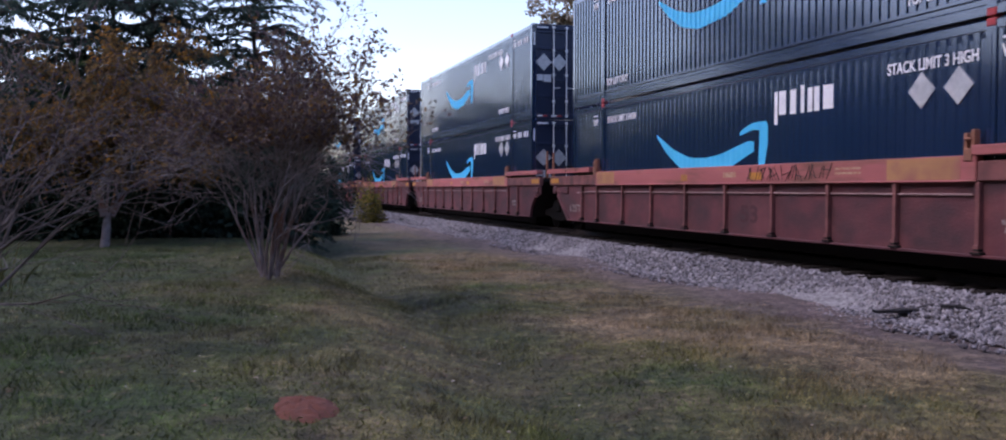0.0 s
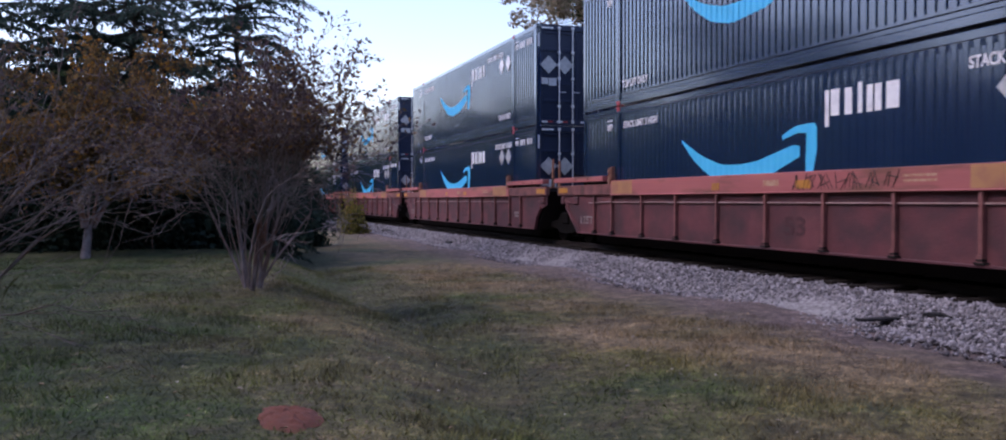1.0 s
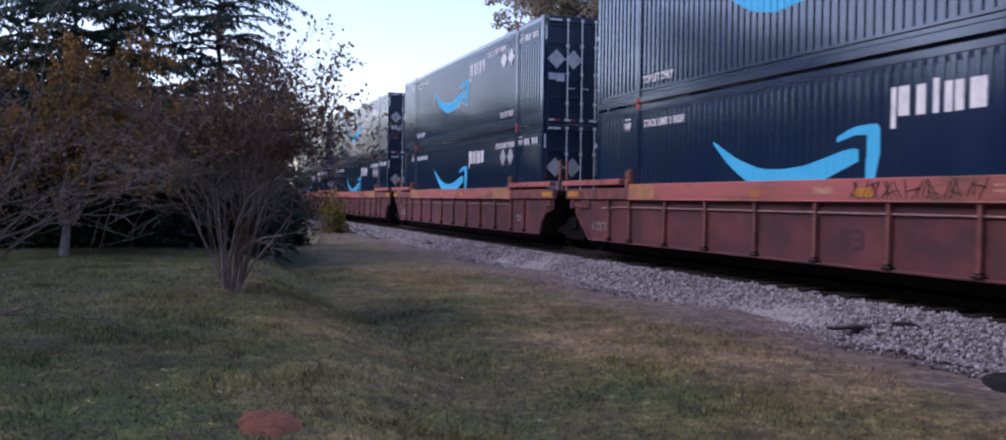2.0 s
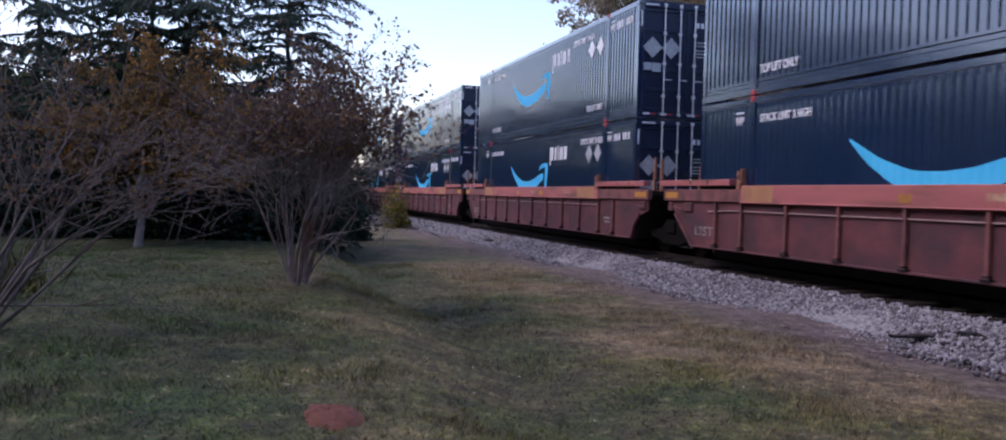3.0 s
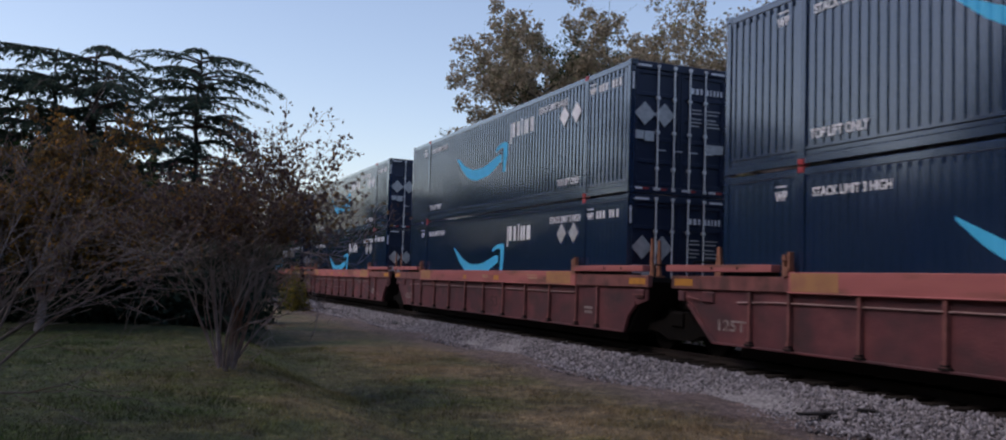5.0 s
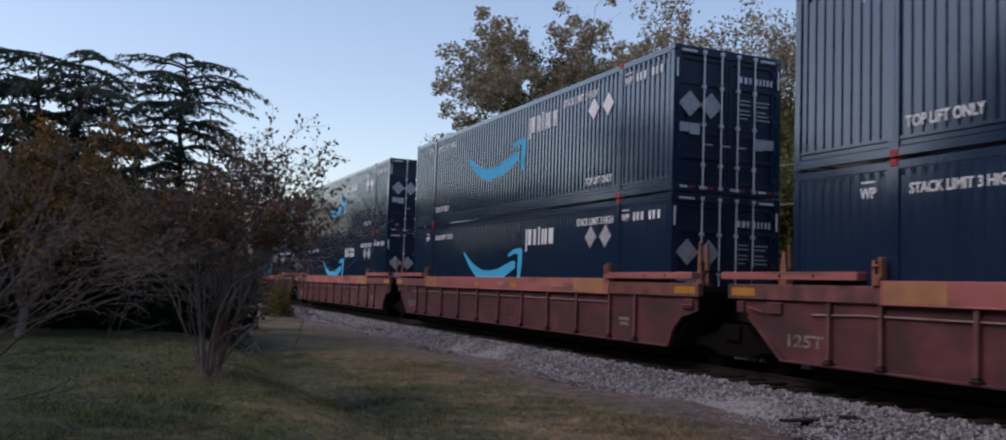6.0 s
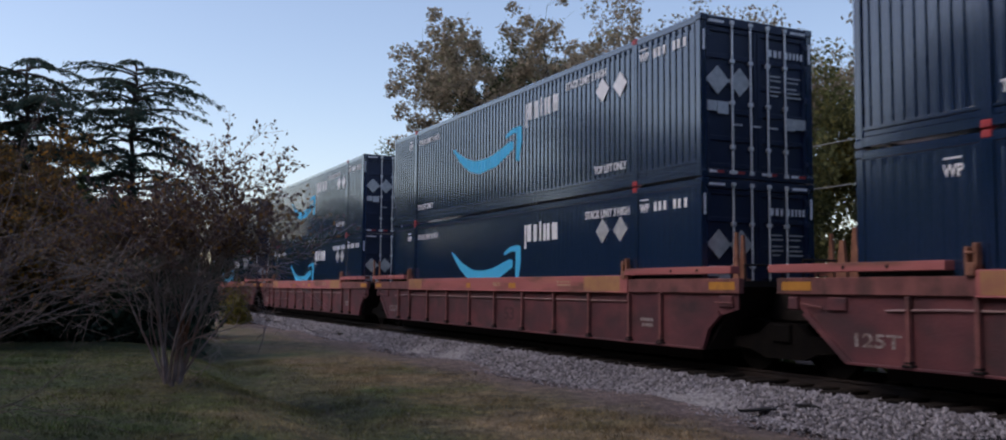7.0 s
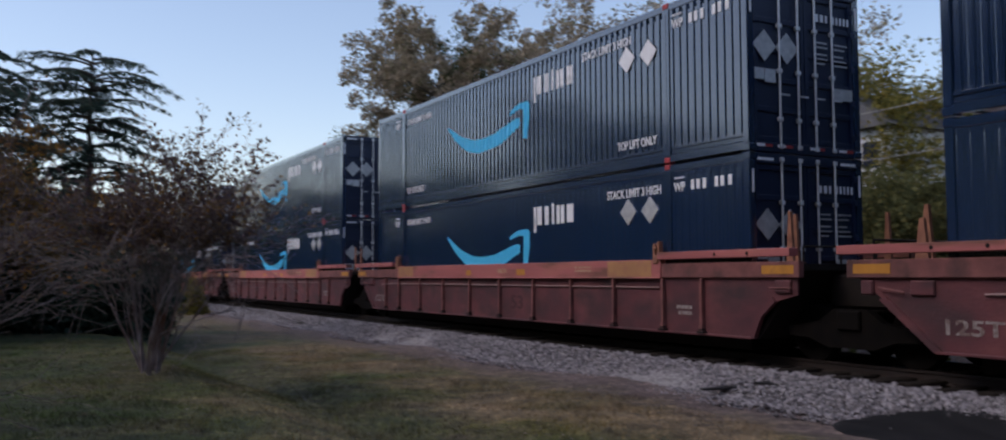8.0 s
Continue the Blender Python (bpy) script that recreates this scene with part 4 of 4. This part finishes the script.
def conifer(base, height, radius, seed, label, low=0.3, boughs=5):
    rnd = random.Random(seed)
    ob = new("cedar_tree")
    ob.location = base
    V, F, tips = [], [], []
    p = Vector((0, 0, -0.2))
    n = 14
    for i in range(n):
        q = Vector((rnd.gauss(0, 0.04), rnd.gauss(0, 0.04), height * 0.95 * (i + 1) / n))
        tube(V, F, p, q, 0.15 * (1 - i / n) + 0.02, 0.15 * (1 - (i + 1) / n) + 0.02, 7)
        p = q
    BV, BF = [], []
    sprays = []  # centre, direction, half length
    z = low
    while z < height * 0.945:
        u = z / height
        reach = radius * (1 - 0.30 * u ** 6)
        turn = rnd.uniform(0, 6.2832)
        for i in range(boughs):
            a = turn + i * 6.2832 / boughs + rnd.uniform(-0.5, 0.5)
            ln = reach * rnd.uniform(0.45, 1.1)
            p = Vector((0, 0, z + rnd.uniform(-0.12, 0.12)))
            d = Vector((math.cos(a), math.sin(a), rnd.uniform(0.15, 0.45)))
            steps = max(6, int(ln / 0.16))
            drop = 0.75 / steps
            for k in range(steps):
                s_ = k / steps
                d = Vector((d.x + rnd.gauss(0, 0.05), d.y + rnd.gauss(0, 0.05), d.z - drop + rnd.gauss(0, 0.02))).normalized()
                q = p + d * (ln / steps)
                tube(BV, BF, p, q, 0.040 * (1 - s_) + 0.007, 0.040 * (1 - s_ - 1 / steps) + 0.007, 4)
                p = q
                if s_ < 0.12:
                    continue
                w = (0.20 + 0.25 * ln * (1 - s_)) * rnd.uniform(0.55, 1.2)
                for side in (-1, 1):
                    e = (Vector((-d.y, d.x, 0)) * side + d * rnd.uniform(0.5, 1.1)).normalized()
                    o, m = p.copy(), max(2, int(w / 0.085))
                    for j in range(m):
                        e = (e + Vector((rnd.gauss(0, 0.08), rnd.gauss(0, 0.08), -0.10))).normalized()
                        n_ = o + e * (w / m)
                        if j % 2 == 0:
                            tube(BV, BF, o, n_, 0.006, 0.005, 3)
                        for _ in range(2):
                            sprays.append((o.lerp(n_, rnd.random()) + Vector((rnd.gauss(0, 0.03), rnd.gauss(0, 0.03), rnd.uniform(-0.05, 0.015))), e, rnd.uniform(0.06, 0.12)))
                        o = n_
        z += rnd.uniform(0.36, 0.74) * 5 / boughs
    put("trunk", mesh_of("trunk", V, F, M_DARKBARK, True), ob)
    put("bough_work", mesh_of("bough_work", BV, BF, M_DARKBARK, True), ob)["kind"] = "stuff"
    g = np.random.default_rng(seed)
    C, A, S = np.array([t[0] for t in sprays]), np.array([t[1] for t in sprays]), np.array([[t[2]] for t in sprays])
    A = A + g.normal(0, 0.35, A.shape)
    A /= np.linalg.norm(A, axis=1, keepdims=True)
    B = np.cross(A, np.array([0, 0, 1.0]) + g.normal(0, 0.5, A.shape))
    B /= np.linalg.norm(B, axis=1, keepdims=True) + 1e-9
    Q = np.stack([C - A * S, C + B * S * 0.30, C + A * S, C - B * S * 0.30], 1).reshape(-1, 3)
    put("crown", soup("crown", Q, np.arange(len(Q)).reshape(-1, 4), M_LEAF_DARK), ob)
    return tagged(ob, label, "conifer")


conifer((-1.75, 28, -0.1), 8.1, 4.2, 2, "tall dark cedar with flat drooping boughs behind the shrubs")
conifer((-2.9, 29.0, -0.1), 8.15, 3.6, 21, "tall dark cedar with flat drooping boughs close beside another")
conifer((-6.0, 29.5, -0.1), 8.4, 4.6, 5, "tall dark cedar with drooping boughs at the row end")
conifer((1.1, 28.8, -0.1), 8.5, 2.7, 9, "dark cedar with drooping boughs at the edge of the lawn", boughs=7)
conifer((1.75, 23.6, ground_z(1.75, 23.6)), 2.9, 1.15, 31, "small dark evergreen with low skirts near the cedars", low=0.12)


def dense_bush(base, rx, ry, h, seed, count, size, material, label):
    g = np.random.default_rng(seed)
    ob = new("evergreen_shrub")
    ob.location = base
    d = g.normal(0, 1, (count, 3))
    d /= np.linalg.norm(d, axis=1, keepdims=True)
    lump = 0.85 + 0.34 * np.sin(d[:, 0] * 5 + seed) * np.sin(d[:, 1] * 4) + 0.2 * np.sin(d[:, 2] * 7 + d[:, 0] * 6 + seed * 2)
    r = (g.random(count) ** 0.45) * lump
    d[:, 2] = np.abs(d[:, 2])
    P = d * r[:, None] * np.array([rx, ry, h])
    V, F, tips = [], [], []
    rnd = random.Random(seed)
    for i in range(7):
        a = i * 0.9
        limb(V, F, tips, rnd, Vector((0, 0, -0.1)), Vector((math.cos(a) * 0.6, math.sin(a) * 0.6, 1)).normalized(), h * 0.4, 0.05, 1, 0.1, 0.02, 0.4)
    put("trunk", mesh_of("trunk", V, F, M_DARKBARK, True), ob)
    put("crown", leaf_soup("crown", [(p, None) for p in P], 1, 0.02, size, material, seed), ob)
    return tagged(ob, label, "shrub")


for i, (x, y, rx, h) in enumerate(((0.9, 25.0, 2.0, 4.0), (-1.6, 25.5, 2.2, 3.8), (-4.6, 26, 2.4, 4.0), (-8.0, 26, 2.4, 4.0), (3.0, 33, 1.3, 4.0))):
    dense_bush((x, y, ground_z(x, y) - 0.08), rx, 1.4, h, 40 + i, 13000, 0.085, M_LEAF_DARK, "dense dark evergreen shrub in the shade of the cedars")


def broadleaf(name, base, height, radius, seed, leaf, label, per=42, size=0.13, trunk=0.4, gap=1.0, start=0.25):
    rnd = random.Random(seed)
    ob = new(name)
    ob.location = base
    V, F, tips = [], [], []
    p = Vector((0, 0, -0.3))
    top = height * start
    tube(V, F, p, Vector((0.1, 0, top)), trunk, trunk * 0.75, 9)
    k = radius / height
    for i in range(9):
        a = 6.2832 * i / 9 + rnd.uniform(-0.3, 0.3)
        d = Vector((math.cos(a) * k * 2.5 * rnd.uniform(0.3, 1), math.sin(a) * k * 2.5 * rnd.uniform(0.3, 1), 1.0)).normalized()
        limb(V, F, tips, rnd, Vector((0.1, 0, top * rnd.uniform(0.8, 1))), d, height * rnd.uniform(0.30, 0.37), trunk * 0.42, 3, 0.16, 0.0, 0.72)
    put("trunk", mesh_of("trunk", V, F, M_DARKBARK, True), ob)
    tips = rnd.sample(tips, len(tips) * 3 // 5)
    put("crown", leaf_soup("crown", tips, int(per * 1.6), 0.52 * gap, size, leaf, seed), ob)
    return tagged(ob, label, "tree")


broadleaf("oak_tree", (32.6, 67, -0.4), 27.6, 7.2, 6, M_LEAF_OAK, "tall oak with thin olive-brown autumn leaves beyond the railway", per=46, gap=0.66, size=0.17)
broadleaf("oak_tree", (35.0, 70, -0.4), 22.5, 4.5, 16, M_LEAF_GREEN, "dark green tall tree beyond the railway")
broadleaf("oak_tree", (37.4, 68, -0.4), 19.0, 4.2, 17, M_LEAF_OAK, "oak with brown leaves beside a darker tree", per=52, gap=0.72, size=0.16)
broadleaf("oak_tree", (40.3, 47.5, -0.4), 23.6, 7.2, 26, M_LEAF_OAK, "tall oak with brown autumn leaves beyond the railway")
broadleaf("oak_tree", (44, 36, -0.4), 15, 5, 36, M_LEAF_GOLD, "yellowing tree beside the house beyond the railway", start=0.15)
broadleaf("oak_tree", (33.5, 39, -0.4), 13, 2.6, 46, M_LEAF_OLIVE, "green slim tree beside the house beyond the railway", size=0.14, start=0.1)
broadleaf("oak_tree", (38.5, 43.5, -0.4), 17, 4.2, 56, M_LEAF_OLIVE, "dense green tree with yellowing leaves beyond the railway", per=70, size=0.15, start=0.08, gap=1.3)
broadleaf("oak_tree", (36.5, 29.2, -0.4), 8.0, 3.0, 66, M_LEAF_OLIVE, "slender green tree with thin foliage before the house", per=34, size=0.12, trunk=0.2, gap=0.9, start=0.12)

# ---- woods round the lawn, which the train's paint mirrors ----
g = np.random.default_rng(77)
n = 55000
th = g.random(n) * 4.25 + 1.98
rr = 24 + 7 * g.random(n)
P = np.stack([rr * np.cos(th), rr * np.sin(th) + 8, (7.5 + 12.5 * np.clip((th - 2.2) / 0.3, 0, 1) - 9.0 * np.clip((th - 4.0) / 0.5, 0, 1) + 1.5 * np.sin(th * 9) + 1.4 * np.sin(th * 23)) * g.random(n) ** 0.8 - 0.4], -1)
n = 34000
y = 52 + 45 * g.random(n)
x = -45 + (0.12 * y + 43) * g.random(n)
P = np.concatenate([P, np.stack([x, y, np.where(x < 0.03 * y - 1, 7.6, np.where(x < 0.06 * y, 5.4, 4.4)) * (1 + 0.12 * np.sin(x * 0.7) + 0.1 * np.sin(y * 0.4)) * g.random(n) ** 0.8 - 0.4], -1)])
tagged(put("woods", leaf_soup("woods", [(p, None) for p in P], 1, 0.1, 0.55, M_LEAF_GREEN, 78)), "dark belt of trees round the lawn", "woods", kind="stuff")

# ---- house beyond the train ----
house = tagged(new("house"), "white clapboard house with a grey shingle roof", "house")
house.location = (42, 31.2, -0.45)
part("wall", boxes((-2.5, 9, 0, 5, 0, 9.6)), M_SIDING, house)
bm = bmesh.new()
for i in range(47):
    box(bm, -2.53, -2.5, 0, 5, 0.1 + i * 0.2, 0.27 + i * 0.2)
    box(bm, -2.5, 9, -0.03, 0, 0.1 + i * 0.2, 0.27 + i * 0.2)
part("siding", bm, M_SIDING, house, "white clapboards")
bm = bmesh.new()
prism(bm, [(-0.5, 9.55), (5.5, 9.55), (2.5, 11.6)], -3.0, 9.5)
part("roof", bm, M_SHINGLE, house, "grey shingle roof")
for y in (0.6, 3.0):
    for z in (1.3, 4.4, 7.3):
        win = part("window", boxes((-2.58, -2.5, y, y + 1.2, z, z + 1.6)), M_SIDING, house)
        part("pane", boxes((-2.59, -2.575, y + 0.1, y + 1.1, z + 0.1, z + 1.5)), M_NAVY_DOOR, win, "dark pane")

# ---- cables beyond the train ----
for z, x in ((7.6, 26), (5.9, 26)):
    bm = bmesh.new()
    for i in range(24):
        y0, y1 = -30 + i * 5, -25 + i * 5
        sag = lambda y: z + 0.0012 * (y - 30) ** 2 - 0.6
        rod(bm, (x, y0, sag(y0)), (x, y1, sag(y1)), 0.02, 5)
    cable = new("cable")
    part("strand", bm, M_WIRE, cable)
    tagged(cable, "thin pale overhead cable beyond the railway", "cable", "overhead cables")

# ---- brush added beyond the track, to keep light from under the cars ----
g = np.random.default_rng(91)
n = 22000
P = np.stack([13.9 + 3.8 * g.random(n), -5 + 95 * g.random(n), 1.7 * g.random(n) ** 0.8 - 0.4], -1)
tagged(put("brush", leaf_soup("brush", [(p, None) for p in P], 1, 0.1, 0.16, M_LEAF_GREEN, 92)), "low dark brush added along the far side of the railway to block light under the cars", "brush", kind="stuff")

# ---- small things on the ground ----


def mound(base, rx, ry, h, seed):
    """Low crumbly heap of clods whose edge sinks into the turf."""
    rings, n = 22, 56
    V, F = [(0, 0, h)], []
    for i in range(1, rings + 1):
        for j in range(n):
            u, a = i / rings, 6.2832 * j / n
            e = 1 + 0.28 * noise.noise((math.cos(a) * 1.4 + seed, math.sin(a) * 1.4, 0)) + 0.12 * noise.noise((math.cos(a) * 5, math.sin(a) * 5 + seed, 2))
            x, y = rx * e * u * math.cos(a), ry * e * u * math.sin(a)
            clod = 0.016 * noise.noise((x * 22, y * 22, seed)) + 0.008 * noise.noise((x * 60, y * 60, seed))
            V.append((x, y, h * (1 - u * u) ** 1.4 + clod * (1.1 - u) * 1.4 - 0.03 * u ** 6))
    for j in range(n):
        F.append((0, 1 + j, 1 + (j + 1) % n))
        for i in range(rings - 1):
            a, b = 1 + i * n + j, 1 + i * n + (j + 1) % n
            F.append((a, a + n, b + n, b))
    ob = put("clay_mound", mesh_of("clay_mound", V, F, M_CLAY, True))
    ob.location = base
    return tagged(ob, "small mound of red clay in the grass", "mound")


mound((0.47, 5.62, g0(0.47, 5.62) + 0.006), 0.23, 0.36, 0.05, 1)


def scrap(x, y, z, length, width, turn, seed, label="torn strip of black rubber lying on the ballast"):
    """A bent, ragged strip."""
    bm = bmesh.new()
    n = 10
    rows = []
    for i in range(n + 1):
        u = i / n - 0.5
        w = width * (0.35 + 0.65 * math.cos(u * 2.6)) * (1 + 0.3 * noise.noise((seed, i * 0.9, 0)))
        c = 0.10 * length * math.sin(u * 5 + seed)
        h = 0.022 + 0.05 * noise.noise((seed, i * 0.6, 4))
        rows.append([bm.verts.new((u * length, c + k * w, h * (1 - abs(k)) + dz)) for dz in (0.0, -0.03) for k in (-0.5, 0.0, 0.5)])
    for a, b in zip(rows, rows[1:]):
        for p, q in ((0, 1), (1, 2), (2, 5), (5, 4), (4, 3), (3, 0)):
            bm.faces.new((a[p], a[q], b[q], b[p]))
    me = bpy.data.meshes.new("rubber_scrap")
    bmesh.ops.recalc_face_normals(bm, faces=bm.faces)
    bm.to_mesh(me)
    bm.free()
    me.materials.append(M_PLASTIC)
    return tagged(put("rubber_scrap", me, m=pose(x, y, z, 0, 0, turn)), label, "scrap", "rubber scraps")


scrap(8.22, 9.42, -0.36, 1.0, 0.20, -25, 1)
scrap(8.55, 8.90, -0.27, 0.55, 0.22, -60, 2)
scrap(8.95, 8.75, -0.175, 0.28, 0.15, 15, 3)
scrap(6.22, 6.30, -0.50, 0.26, 0.16, 20, 4, "small scrap of black rubber in the grass")
scrap(8.35, 31.5, -0.33, 1.0, 0.3, 70, 5)
scrap(8.45, 43.0, -0.30, 2.6, 0.3, 80, 6)

# asphalt apron of a crossing, at the foot of the ballast
av, af = [], []
ay = [6.93 - 0.28 * k for k in range(16)]
ax = [0.0, 0.18, 0.5, 0.9, 1.3, 1.7, 2.1, 2.35]
for j, y in enumerate(ay):
    for i, dx in enumerate(ax):
        x = 6.95 + dx + (0.5 * (1 - j / 2) if j < 2 else 0) * (1 - dx / 2.35) + (0.10 * noise.noise((y * 2, 0, 3)) if i < 2 else 0)
        z = -0.50 if i == 0 else -0.435 + 0.265 * smooth(0.6, 2.2, dx) + 0.012 * noise.noise((x * 3, y * 3, 0))
        yy = y + (0.07 * noise.noise((x * 2.5, 1, 0)) if j == 0 else 0) - 0.38 * (dx / 2.35) ** 1.5
        av.append((x, yy, z - (0.10 if j == 0 else 0)))
    if j == 0:
        for i in range(len(ax)):
            x, yy, z = av[i]
            av.append((x, yy - 0.05, z + 0.10))
n = len(ax)
for j in range(len(ay)):
    for i in range(n - 1):
        a = j * n + i
        af.append((a, a + 1, a + n + 1, a + n))
tagged(put("asphalt_apron", mesh_of("asphalt_apron", av, af, M_ASPHALT, True)), "worn black asphalt apron of a crossing beside the ballast", "asphalt", kind="structure")
dense_bush((6.9, 44, -0.45), 0.8, 0.8, 2.0, 61, 2500, 0.07, M_LEAF_GOLD, "small yellowing bush beside the railway")


def motions():
    for ob, y, x, z in MOVING:
        walk(ob, [(t, pose(x, y - s, z)) for t, s in TRAIN])
        for wheel in ob.children:
            if wheel.name.startswith("wheelset"):
                dy = wheel.location.y
                rows, t = [], 0.0
                while t < 8.01:
                    s = float(np.interp(t, [r[0] for r in TRAIN], [r[1] for r in TRAIN]))
                    rows.append((t, pose(0, dy, 0.42, math.degrees((s + 27) / 0.42) % 360)))
                    t += 0.2
                walk(wheel, rows)


motions()
